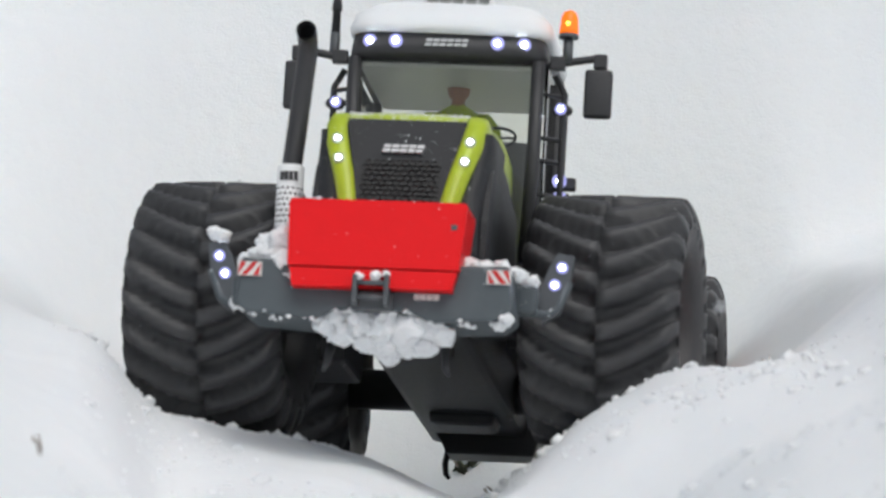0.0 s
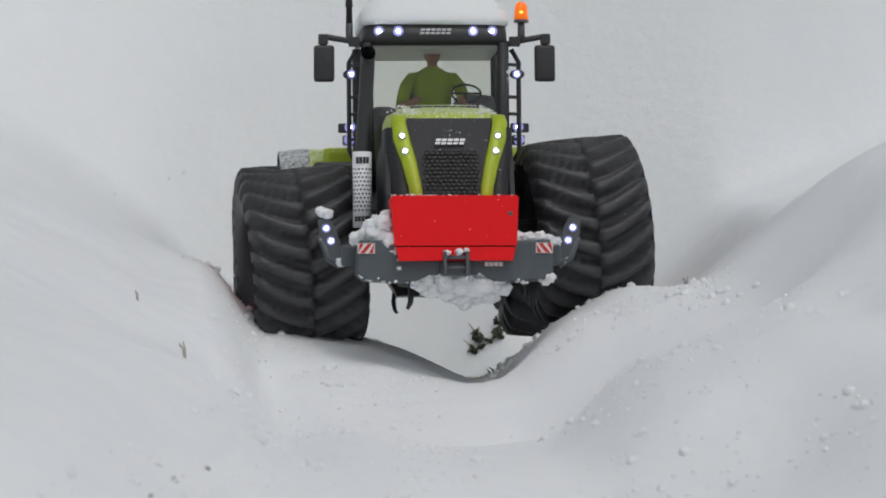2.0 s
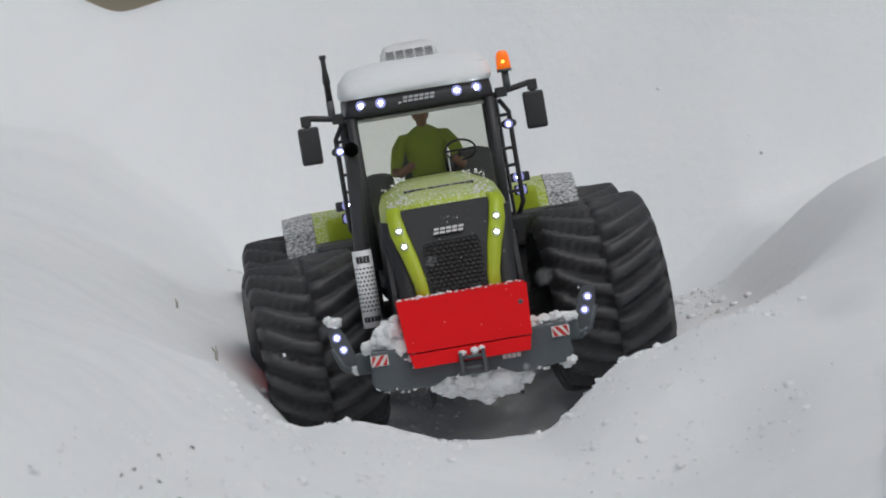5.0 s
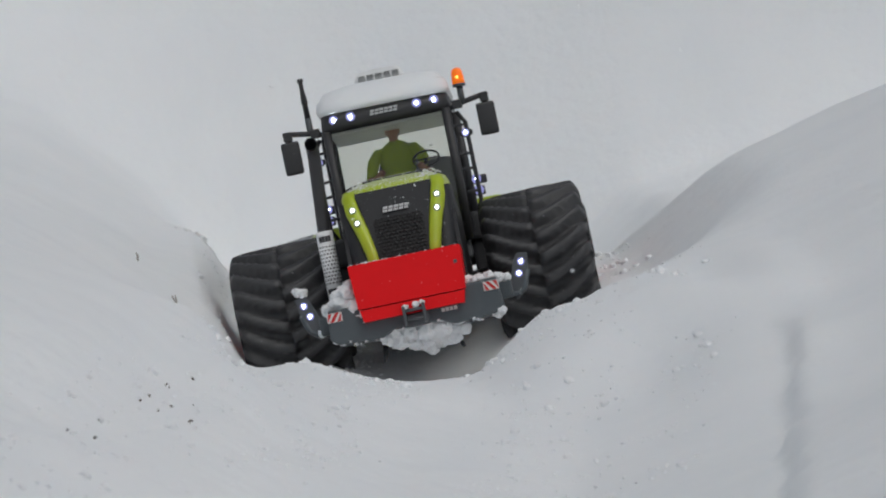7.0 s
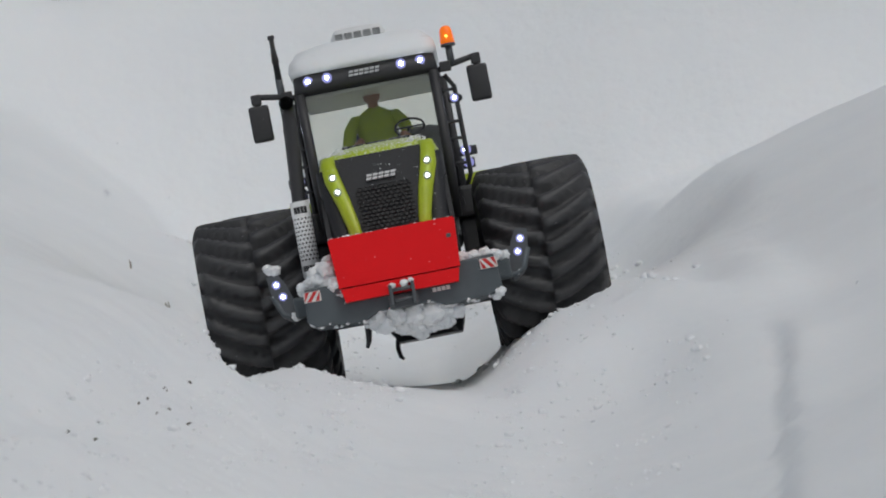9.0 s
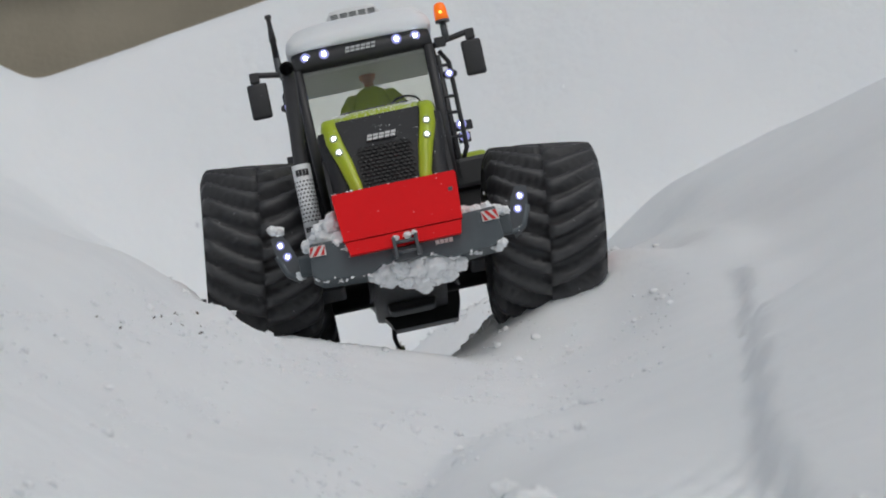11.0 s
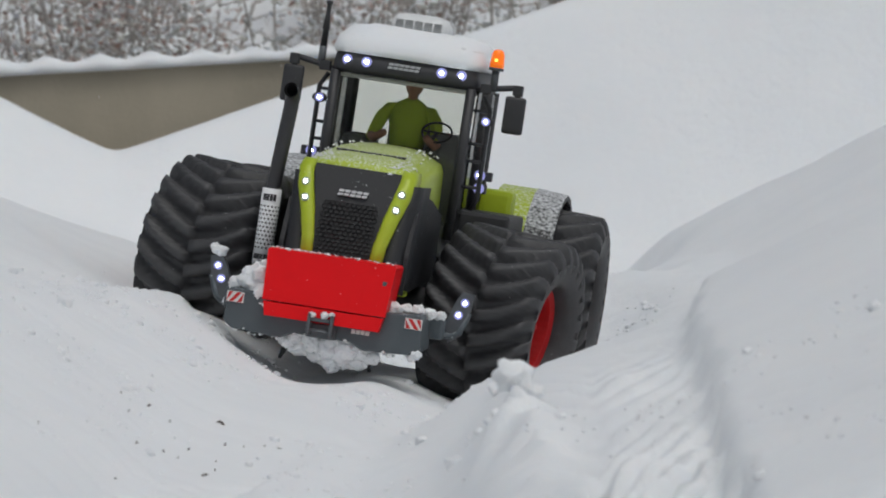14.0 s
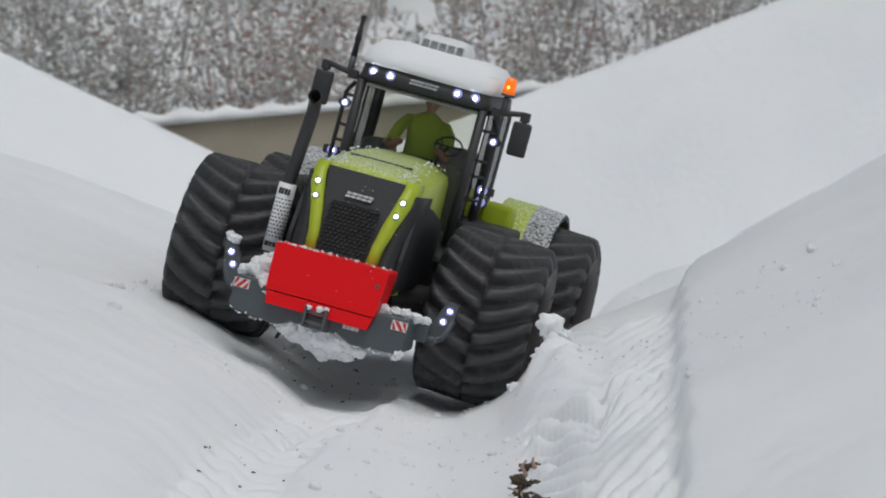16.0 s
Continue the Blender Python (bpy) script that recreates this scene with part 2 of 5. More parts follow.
WEED = mat("withered_leaf", (0.045, 0.05, 0.03), 0.8, vary=0.3)
EARTH = mat("brown_earth", (0.06, 0.045, 0.03), 0.9, vary=0.5, scale=60)
# thicket colours, lifted well above bark and leaf to stand in for far haze
TWIG = mat("dry_twig", (0.44, 0.41, 0.38), 0.8, vary=0.4, scale=20)
RUSSET = mat("russet_leaves", (0.45, 0.31, 0.26), 0.8, vary=0.5, scale=12)
OLIVE = mat("grey_green_leaves", (0.44, 0.44, 0.40), 0.8, vary=0.5, scale=12)


# ---- helpers of this scene
def part(name, bm, material, parent=None, label="", smooth=False):
    """One mesh object from a bmesh, under a thing or a part."""
    me = bpy.data.meshes.new(name)
    if smooth:
        for f in bm.faces:
            f.smooth = True
    bm.to_mesh(me)
    bm.free()
    for m in material if isinstance(material, (list, tuple)) else [material]:
        me.materials.append(m)
    ob = new(name, me)
    if parent:
        ob.parent = parent
    if label:
        tagged(ob, label)
    return ob


def box(bm, x0, x1, y0, y1, z0, z1, bevel=0.0, m=None, mi=0):
    """A bevelled box between two corners, turned by m."""
    made = bmesh.ops.create_cube(bm, size=1)["verts"]
    t = Matrix.Translation(((x0 + x1) / 2, (y0 + y1) / 2, (z0 + z1) / 2)) @ Matrix.Diagonal((x1 - x0, y1 - y0, z1 - z0, 1))
    bmesh.ops.transform(bm, matrix=(m @ t) if m else t, verts=made)
    faces = list({f for v in made for f in v.link_faces})
    for f in faces:
        f.material_index = mi
    if bevel:
        bmesh.ops.bevel(bm, geom=list({e for v in made for e in v.link_edges}), offset=bevel, segments=2, affect="EDGES", profile=0.6)
    return made


def prism(bm, outline, y0, y1, bevel=0.0):
    """An outline of (x, z) pushed from y0 to y1."""
    a = [bm.verts.new((x, y0, z)) for x, z in outline]
    b = [bm.verts.new((x, y1, z)) for x, z in outline]
    n = len(a)
    faces = [bm.faces.new(a), bm.faces.new(b[::-1])]
    for i in range(n):
        faces.append(bm.faces.new((a[i], b[i], b[(i + 1) % n], a[(i + 1) % n])))
    bmesh.ops.recalc_face_normals(bm, faces=faces)
    if bevel:
        bmesh.ops.bevel(bm, geom=list({e for f in faces for e in f.edges}), offset=bevel, segments=2, affect="EDGES", profile=0.6)


def rod(bm, points, radius, n=8, ends=True):
    """A round bar along points; radius may be a list."""
    pts = [Vector(p) for p in points]
    rad = radius if isinstance(radius, (list, tuple)) else [radius] * len(pts)
    rings = []
    for i, p in enumerate(pts):
        d = (pts[min(i + 1, len(pts) - 1)] - pts[max(i - 1, 0)]).normalized()
        u = d.orthogonal().normalized() if i == 0 else (u - d * u.dot(d)).normalized()
        v = d.cross(u)
        rings.append([bm.verts.new(p + rad[i] * (u * math.cos(2 * math.pi * k / n) + v * math.sin(2 * math.pi * k / n))) for k in range(n)])
    for a, b in zip(rings, rings[1:]):
        for k in range(n):
            bm.faces.new((a[k], a[(k + 1) % n], b[(k + 1) % n], b[k])).smooth = True
    if ends:
        bm.faces.new(rings[0][::-1])
        bm.faces.new(rings[-1])


def loft(bm, sections, cap=True):
    """Closed loops of equal length joined in order."""
    rings = [[bm.verts.new(p) for p in s] for s in sections]
    faces = []
    for a, b in zip(rings, rings[1:]):
        for k in range(len(a)):
            faces.append(bm.faces.new((a[k], a[(k + 1) % len(a)], b[(k + 1) % len(a)], b[k])))
    if cap:
        faces += [bm.faces.new(rings[0][::-1]), bm.faces.new(rings[-1])]
    bmesh.ops.recalc_face_normals(bm, faces=faces)
    return faces


def lump(bm, x, y, z, r, seed, squash=0.8, rough=0.45, level=2):
    """An uneven ball of snow."""
    made = bmesh.ops.create_icosphere(bm, subdivisions=level, radius=1.0)["verts"]
    off = Vector((seed * 3.1, seed * 1.7, seed * 0.9))
    for v in made:
        k = 1 + rough * noise.noise(v.co * 1.6 + off) + rough * 0.6 * noise.noise(v.co * 4.3 + off)
        v.co = Vector((x, y, z)) + Vector((v.co.x * r, v.co.y * r, v.co.z * r * squash)) * k
    for f in {f for v in made for f in v.link_faces}:
        f.smooth = True


# ---- the tractor's track over the snow
WHEEL_X, FRONT_Y, REAR_Y, AXLE_Z, RADIUS = 0.0985, 0.140, 0.370, 0.072, 0.0635


def track_lines():
    """Mean line of both ruts along y, from the tractor's own way."""
    ys = np.arange(-1.2, 3.4, 0.05)
    hit = {-1: [], 1: []}
    for a, b in zip(TRACTOR, TRACTOR[1:]):
        for k in range(6):
            s = k / 6
            r = [p + (q - p) * s for p, q in zip(a, b)]
            m = pose(*r[1:])
            for side in (-1, 1):
                for wy in (FRONT_Y, REAR_Y):
                    hit[side].append(m @ Vector((side * WHEEL_X, wy, AXLE_Z - RADIUS)))
    out = {}
    for side, pts in hit.items():
        p = np.array([tuple(v) for v in pts])
        x = []
        for y in ys:
            w = np.exp(-((p[:, 1] - y) / 0.07) ** 2) + 1e-9 * np.exp(-np.abs(p[:, 1] - y))
            x.append((w * p[:, 0]).sum() / w.sum())
        out[side] = (ys, np.array(x))
    return out


RUTS = track_lines()


def lattice(x, y, cell, seed):
    """Smooth value noise in [-1, 1]."""
    def h(i, j):
        v = np.sin(i * 127.1 + j * 311.7 + seed * 74.7) * 43758.5453
        return 2 * (v - np.floor(v)) - 1
    u, v = x / cell, y / cell
    i, j = np.floor(u), np.floor(v)
    a, b = u - i, v - j
    a, b = a * a * (3 - 2 * a), b * b * (3 - 2 * b)
    return (h(i, j) * (1 - a) + h(i + 1, j) * a) * (1 - b) + (h(i, j + 1) * (1 - a) + h(i + 1, j + 1) * a) * b


def ramp(v, soft):
    """A rounded max(0, v)."""
    return 0.5 * (v + np.sqrt(v * v + soft * soft))


def step(v, a, b):
    t = np.clip((v - a) / (b - a), 0, 1)
    return t * t * (3 - 2 * t)


def old_tracks(y):
    """Middle lines of the two ruts of an older track, which the tractor crosses."""
    return 0.023 + 0.139 * y, np.interp(y, [-1.0, 0.1, 0.775, 1.45], [0.197, 0.28, 0.37, 0.453]) - 0.053


def way_height(x, y):
    """The broad form of the snow: heights between the lines beside the way, and the banks beyond."""
    u = x - np.interp(y, WAY_Y, WAY_X)
    us = sorted(WAY_Z)
    cols = [np.interp(y, WAY_Y, WAY_Z[k]) for k in us]
    z = cols[0] * (u < us[0])
    for k in range(len(us) - 1):
        s = (u - us[k]) / (us[k + 1] - us[k])
        z = z + np.where((s >= 0) & (s < 1), cols[k] * (1 - s) + cols[k + 1] * s, 0.0)
    z = z + cols[-1] * (u >= us[-1])
    left, right = np.maximum(us[0] - u, 0), np.maximum(u - us[-1], 0)
    z = z + 0.4 * (1 - np.exp(-left * np.interp(y, *LEFT_BANK) / 0.4))
    return z + 0.7 * (1 - np.exp(-right * np.interp(y, *RIGHT_BANK) / 0.7))


def ground(x, y):
    """The height of the snow at (x, y)."""
    x, y = np.asarray(x, float), np.asarray(y, float)
    (ys, lx), (_, rx) = RUTS[-1], RUTS[1]
    xl, xr = np.interp(y, ys, lx), np.interp(y, ys, rx)
    # the broad form, its creases rounded off
    z = sum(w * way_height(x + dx, y + dy) for dx, w in ((-0.009, 0.3), (0.0, 0.4), (0.009, 0.3)) for dy, w in ((-0.05, w * 0.16), (-0.025, w * 0.22), (0.0, w * 0.24), (0.025, w * 0.22), (0.05, w * 0.16)))
    # the older track: two pressed ruts, the right one under a sharp edge of the bank
    ol, orr = old_tracks(y)
    along = step(y, -1.2, -0.9) * (1 - step(y, 0.55, 0.9))
    long = step(y, -1.2, -0.9) * (1 - step(y, 1.40, 1.56))
    wob = 0.004 * lattice(x * 0, y, 0.05, 14) + 0.002 * lattice(x * 0, y, 0.02, 15)
    z = z + 0.014 * step(x, orr + 0.048 + wob, orr + 0.057 + wob) * long
    z = z + 0.012 * (step(-x, -ol + 0.020 + wob, -ol + 0.055 + wob) - 1) * (1 - step(x, ol + 0.022 + wob, ol + 0.040 + wob)) * along * (1 - step(y, 0.10, 0.40))
    # a crumbled step on the left, and a hollow at the end of the right rut
    brk = 0.111 - 0.17 * (1.37 - y) + 2 * wob
    z = z + 0.006 * step(brk - x, 0.0, 0.010) * step(y, 0.75, 0.95) * (1 - step(y, 1.40, 1.55))
    z = z - 0.024 * np.exp(-((x - 0.432) / 0.030) ** 2 - ((y - 1.74) / 0.11) ** 2)
    # a lumpy heap beside the middle
    heap = np.exp(-((x - KNOB_X + 0.006) / 0.020) ** 2 - ((y - KNOB_Y + 0.07) / 0.11) ** 2)
    z = z + 0.013 * np.exp(-((x - KNOB_X) / 0.006) ** 2 - ((y - KNOB_Y) / 0.016) ** 2)
    z = z + heap * (0.020 + 0.008 * lattice(x, y, 0.017, 16) + 0.005 * lattice(x, y, 0.008, 17))
    # towards the viewer the ground falls off
    z = z - 0.3 * ramp(-0.55 - y, 0.25)
    # the hill behind: its crest rises to both sides of a notch
    crest = 0.066 + 0.345 * ramp(x + 0.022, 0.012) + 0.5 * ramp(-0.022 - x, 0.012)
    crest = np.minimum(crest, 1.2)
    k = step(y, 3.02, 3.20)
    z = z * (1 - k) + crest * k
    drop = step(y, 3.24, 3.37)
    z = z * (1 - drop) - 0.35 * drop
    # wind-blown unevenness
    calm = 1 - 0.7 * step(y, 2.8, 3.15)
    p, q = 0.83 * x + 0.56 * y, 0.83 * y - 0.56 * x
    z = z + calm * (0.007 * lattice(p, q, 0.31, 1) + 0.0042 * lattice(0.4 * x - 0.92 * y, 0.4 * y + 0.92 * x, 0.13, 2) + 0.0014 * lattice(p, q, 0.045, 3) + 0.0006 * lattice(0.4 * x - 0.92 * y, 0.4 * y + 0.92 * x, 0.021, 10))
    near = np.exp(-(np.minimum(np.abs(x - xl), np.abs(x - xr)) / 0.085) ** 4) * step(y, -1.2, -0.9) * (1 - step(y, 2.4, 2.8))
    crumb = np.abs(lattice(x, y, 0.031, 4)) + 0.55 * np.abs(lattice(0.8 * x + 0.6 * y, 0.8 * y - 0.6 * x, 0.015, 5))
    rough = 0.35 + 0.65 * np.clip(0.5 + lattice(x, y, 0.16, 8), 0, 1)
    z = z + near * rough * 0.0022 * (crumb - 0.6)
    # small clods and pits strewn over the trodden snow
    z = z + near * 0.003 * np.maximum(0, lattice(0.6 * x - 0.8 * y, 0.6 * y + 0.8 * x, 0.012, 9) - 0.45)
    # tread prints: slanting bars across both old ruts, broken here and there
    for mid_x, half, slant, pitch, seed, deep in ((ol, 0.027, 0.8, 0.038, 6, 0.013), (orr, 0.049, 1.9, 0.050, 7, 0.018)):
        d = x - mid_x
        inside = step(half - np.abs(d), -0.002, 0.004)
        phase = (y - slant * np.abs(d) + 0.006 * lattice(x, y, 0.04, seed + 30)) / pitch + np.where(d > 0, 0.5, 0.0)
        groove = np.exp(-((phase - np.floor(phase) - 0.5) / 0.22) ** 4)
        mid = np.exp(-(d / 0.005) ** 2)
        fade = along * (1 - step(y, -0.10, 0.16)) * (0.35 + 0.65 * (1 - step(y, -0.35, -0.1)) if seed == 7 else 1.0) * np.clip(0.75 + 0.7 * lattice(x, y, 0.10, seed), 0.1, 1)
        z = z + inside * fade * (0.002 * (1 - groove) - deep * np.maximum(groove, 0.7 * mid))
        z = z + inside * fade * 0.004 * lattice(x, 0.22 * y, 0.009, seed + 50)
        z = z + inside * fade * 0.006 * np.maximum(0, lattice(0.8 * x + 0.6 * y, 0.8 * y - 0.6 * x, 0.013, seed + 40))
    return z


def build_ground():
    xs = np.concatenate([-np.geomspace(60, 0.5, 26), np.arange(-0.48, -0.14, 0.0065), np.arange(-0.14, 0.32, 0.0036), np.arange(0.32, 0.50, 0.0042), np.arange(0.5, 0.62, 0.0065), np.geomspace(0.64, 60, 26)])
    ys = np.concatenate([-np.geomspace(60, 1.3, 18), np.arange(-1.25, -0.8, 0.01), np.arange(-0.8, 0.6, 0.0045), np.arange(0.6, 2.7, 0.0058), np.arange(2.7, 3.45, 0.01), np.geomspace(3.5, 90, 24)])
    gx, gy = np.meshgrid(xs, ys)
    gz = ground(gx, gy)
    far = np.clip((np.hypot(gx, gy) - 4) / 20, 0, 1)
    gz = gz * (1 - far) - 0.3 * far
    n = len(xs)
    verts = np.stack([gx, gy, gz], -1).reshape(-1, 3)
    i = (np.arange(len(ys) - 1)[:, None] * n + np.arange(n - 1)[None, :]).ravel()
    faces = np.stack([i, i + 1, i + n + 1, i + n], -1)
    me = bpy.data.meshes.new("ground")
    me.from_pydata(verts.tolist(), [], faces.tolist())
    me.polygons.foreach_set("use_smooth", [True] * len(faces))
    me.materials.append(SNOW)
    return tagged(new("ground", me), "deep white snow with tyre ruts between banks", "snow", kind="structure")


build_ground()


# ---- concrete wall with a snow cap, and the thicket behind it
def build_wall():
    wall = tagged(new("wall_back"), "low weathered concrete wall under a cap of snow", "wall", kind="structure")
    wall.location, wall.rotation_euler = (WALL_X, WALL_Y, 0), (0, radians(WALL_LEAN), radians(WALL_TURN))
    bm = bmesh.new()
    box(bm, -2.2, 1.4, 0, 0.09, -0.6, WALL_TOP, 0.004)
    part("concrete_face", bm, CONCRETE, wall)
    bm = bmesh.new()
    rows = []
    xs = np.arange(-2.2, 1.4, 0.006)
    for x in xs:
        h = 0.011 + 0.009 * (1 - abs(math.cos(x * math.pi / 0.06))) ** 0.8 + 0.003 * float(lattice(x, 0.3, 0.05, 11))
        rows.append([(x, -0.012, WALL_TOP - 0.002), (x, -0.014, WALL_TOP + h * 0.5), (x, 0.0, WALL_TOP + h * 0.9), (x, 0.04, WALL_TOP + h), (x, 0.09, WALL_TOP + h * 0.7), (x, 0.1, WALL_TOP - 0.002)])
    loft(bm, rows)
    part("snow_cap", bm, SNOW, wall, "scalloped cap of fresh snow", True)


build_wall()


def build_thicket():
    """Leafless shrubs and small conifers with snow on a slope behind the wall."""
    bm = bmesh.new()
    xs, ys = np.arange(-4, 5.01, 0.25), np.arange(3.9, 9.1, 0.25)
    grid = [[bm.verts.new((x, y, -0.25 + 0.34 * (y - 3.9) + 0.06 * float(lattice(x, y, 0.5, 21)))) for x in xs] for y in ys]
    for a, b in zip(grid, grid[1:]):
        for k in range(len(xs) - 1):
            bm.faces.new((a[k], a[k + 1], b[k + 1], b[k]))
    tagged(part("hillside", bm, SNOW, None, "", True), "snowy slope under the thicket", "hill", kind="structure")
    rng = random.Random(5)
    parts = {"twigs": ([], [], TWIG), "russet": ([], [], RUSSET), "olive": ([], [], OLIVE), "snow": ([], [], SNOW_CLUMP)}

    def leaf(kind, p, size, flat):
        v, f, _ = parts[kind]
        a = Vector((rng.uniform(-1, 1), rng.uniform(-1, 1), rng.uniform(-1, 1) * (1 - flat))).normalized() * size
        b = Vector((rng.uniform(-1, 1), rng.uniform(-1, 1), rng.uniform(-1, 1) * (1 - flat))).normalized() * size * 0.7
        n = len(v)
        v.extend([tuple(p - a), tuple(p + b), tuple(p + a), tuple(p - b)])
        f.append((n, n + 1, n + 2, n + 3))

    def twig(p, q, r):
        v, f, _ = parts["twigs"]
        d = (q - p).normalized()
        u = d.orthogonal().normalized() * r
        w = d.cross(u)
        n = len(v)
        for c, k in ((p, 1.0), (q, 0.4)):
            v.extend([tuple(c + u * k), tuple(c - u * 0.5 * k + w * 0.87 * k), tuple(c - u * 0.5 * k - w * 0.87 * k)])
        for k in range(3):
            f.append((n + k, n + (k + 1) % 3, n + 3 + (k + 1) % 3, n + 3 + k))

    for k in range(THICKET):
        y = 4.0 + 3.6 * rng.random() ** 1.3
        x = rng.uniform(-1.9, 2.4)
        base = Vector((x, y, -0.27 + 0.34 * (y - 3.9)))
        height = rng.uniform(0.22, 0.5)
        patch = float(lattice(x, y, 0.55, 31))
        kind = "russet" if patch > 0.18 else "olive"
        stems = rng.randint(3, 6)
        for s in range(stems):
            lean = Vector((rng.uniform(-0.35, 0.35), rng.uniform(-0.3, 0.3), 1)) * height * rng.uniform(0.7, 1.1)
            mid = base + lean * 0.5 + Vector((rng.uniform(-0.02, 0.02), 0, 0))
            tip = base + lean
            twig(base, mid, 0.004)
            twig(mid, tip, 0.0025)
            for j in range(7):
                p = base + lean * rng.uniform(0.25, 1.0)
                q = p + Vector((rng.uniform(-1, 1), rng.uniform(-0.8, 0.8), rng.uniform(-0.1, 0.8))) * 0.09
                twig(p, q, 0.0016)
                for c in range(9):
                    e = p.lerp(q, rng.uniform(0.3, 1.1)) + Vector((rng.uniform(-1, 1), rng.uniform(-1, 1), rng.uniform(-1, 1))) * 0.018
                    leaf(kind if rng.random() < 0.8 else "olive", e, rng.uniform(0.003, 0.0075), 0.2)
                    leaf("snow", e + Vector((0, -0.006, 0.005)), rng.uniform(0.0035, 0.009), 0.4)
    labels = {"twigs": "bare grey-brown shrub twigs", "russet": "russet withered shrub leaves", "olive": "dull grey-green shrub leaves", "snow": "snow lying on the shrub branches"}
    for kind, (v, f, m) in parts.items():
        me = bpy.data.meshes.new("thicket")
        me.from_pydata(v, [], f)
        me.materials.append(m)
        tagged(new("thicket", me), labels[kind], "shrubs", kind="stuff")


build_thicket()
# ---- the model tractor (its front looks to -y; z = 0 under its tyres)
REAR_LIFT = 0.006


def front_y(z):
    """The hood's sloping front."""
    return 0.031 + (z - 0.09) * 0.36 + 0.9 * max(0.0, z - 0.148)


def build_tyre_mesh():
    """A wide tyre, one moulded skin: slanting bars that meet in the middle, rounded shoulders, sidewalls."""
    w, lugs, per = 0.0395, 22, 14
    pitch = 2 * math.pi / lugs
    n = lugs * per
    tread = (0.015, 0.14, 0.28, 0.42, 0.56, 0.70, 0.81, 0.89, 0.95, 0.99, 1.01)
    wall = ((1.015, 0.0500), (0.99, 0.0430), (0.93, 0.0360), (0.86, 0.0330), (0.62, 0.0315))
    columns = [(-q, h, -1) for q, h in wall[::-1]] + [(-q, None, -1) for q in tread[::-1]] + [(q, None, 1) for q in tread] + [(q, h, 1) for q, h in wall]
    verts, faces = [], []
    for k in range(n):
        a = 2 * math.pi * k / n
        for q, h, side in columns:
            if h is None:
                e = abs(q)
                sweep = float(np.interp(e, [0, 0.3, 0.62, 0.9, 1.0], [0.0, 0.06, 0.17, 0.30, 0.35]))
                phase = (a - sweep) / pitch + (0.5 if side > 0 else 0.0)
                d = abs(phase - round(phase)) * pitch
                lug = float(step(np.array(0.090 - d), 0.0, 0.030))
                base = RADIUS - 0.0085 - 0.0075 * max(0.0, (e - 0.80) / 0.21) ** 1.5
                top = RADIUS - 0.0095 * max(0.0, (e - 0.86) / 0.15) ** 2 - 0.0012 * e * e
                h = base + (top - base) * lug
            verts.append((w * q, h * math.sin(a), h * math.cos(a)))
    m = len(columns)
    for k in range(n):
        for i in range(m - 1):
            j = (k + 1) % n
            faces.append((k * m + i, k * m + i + 1, j * m + i + 1, j * m + i))
    me = bpy.data.meshes.new("tyre")
    me.from_pydata(verts, [], faces)
    me.polygons.foreach_set("use_smooth", [True] * len(faces))
    me.materials.append(RUBBER)
    return me


def build_rim_mesh():
    bm = bmesh.new()
    prof = [(0.0245, 0.0330), (0.0265, 0.0318), (0.025, 0.027), (0.016, 0.025), (0.013, 0.013), (0.020, 0.011), (0.022, 0.0)]
    n = 32
    rings = [[bm.verts.new((x, q * math.sin(2 * math.pi * k / n), q * math.cos(2 * math.pi * k / n))) for x, q in prof[:-1]] for k in range(n)]
    for k in range(n):
        a, b = rings[k], rings[(k + 1) % n]
        for i in range(len(prof) - 2):
            bm.faces.new((a[i], a[i + 1], b[i + 1], b[i]))
    bm.faces.new([r[-1] for r in rings])
    back = [[bm.verts.new((-x, q * math.sin(2 * math.pi * k / n), q * math.cos(2 * math.pi * k / n))) for x, q in prof[:3]] for k in range(n)]
    for k in range(n):
        a, b = back[k], back[(k + 1) % n]
        for i in range(2):
            bm.faces.new((a[i], b[i], b[i + 1], a[i + 1])).material_index = 1
    bm.faces.new([r[-1] for r in back]).material_index = 1
    bmesh.ops.recalc_face_normals(bm, faces=bm.faces)
    for k in range(8):
        t = 2 * math.pi * k / 8
        box(bm, 0.014, 0.0195, -0.0015, 0.0015, 0.0175, 0.0205, 0, Matrix.Rotation(t, 4, "X"))
    me = bpy.data.meshes.new("rim")
    bm.to_mesh(me)
    bm.free()
    me.materials.append(mat("red_rim_paint", (0.55, 0.01, 0.012), 0.4, dust=0.06))
    me.materials.append(BLACK)
    return me


def lamp(parent, x, y, z, r, housing, face=None, label="lit white lamp"):
    """A lamp bowl with its glowing diode, looking along face; blue bowls glow as its halo."""
    d = Vector(face or (0, -1, 0)).normalized()
    p = Vector((x, y, z))
    bm = bmesh.new()
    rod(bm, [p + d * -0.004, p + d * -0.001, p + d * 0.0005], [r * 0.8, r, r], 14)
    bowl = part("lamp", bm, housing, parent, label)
    bm = bmesh.new()
    rod(bm, [p + d * 0.0003, p + d * 0.0016], [r * 0.46, r * 0.28], 12)
    part("diode", bm, LED, bowl)
    return bowl


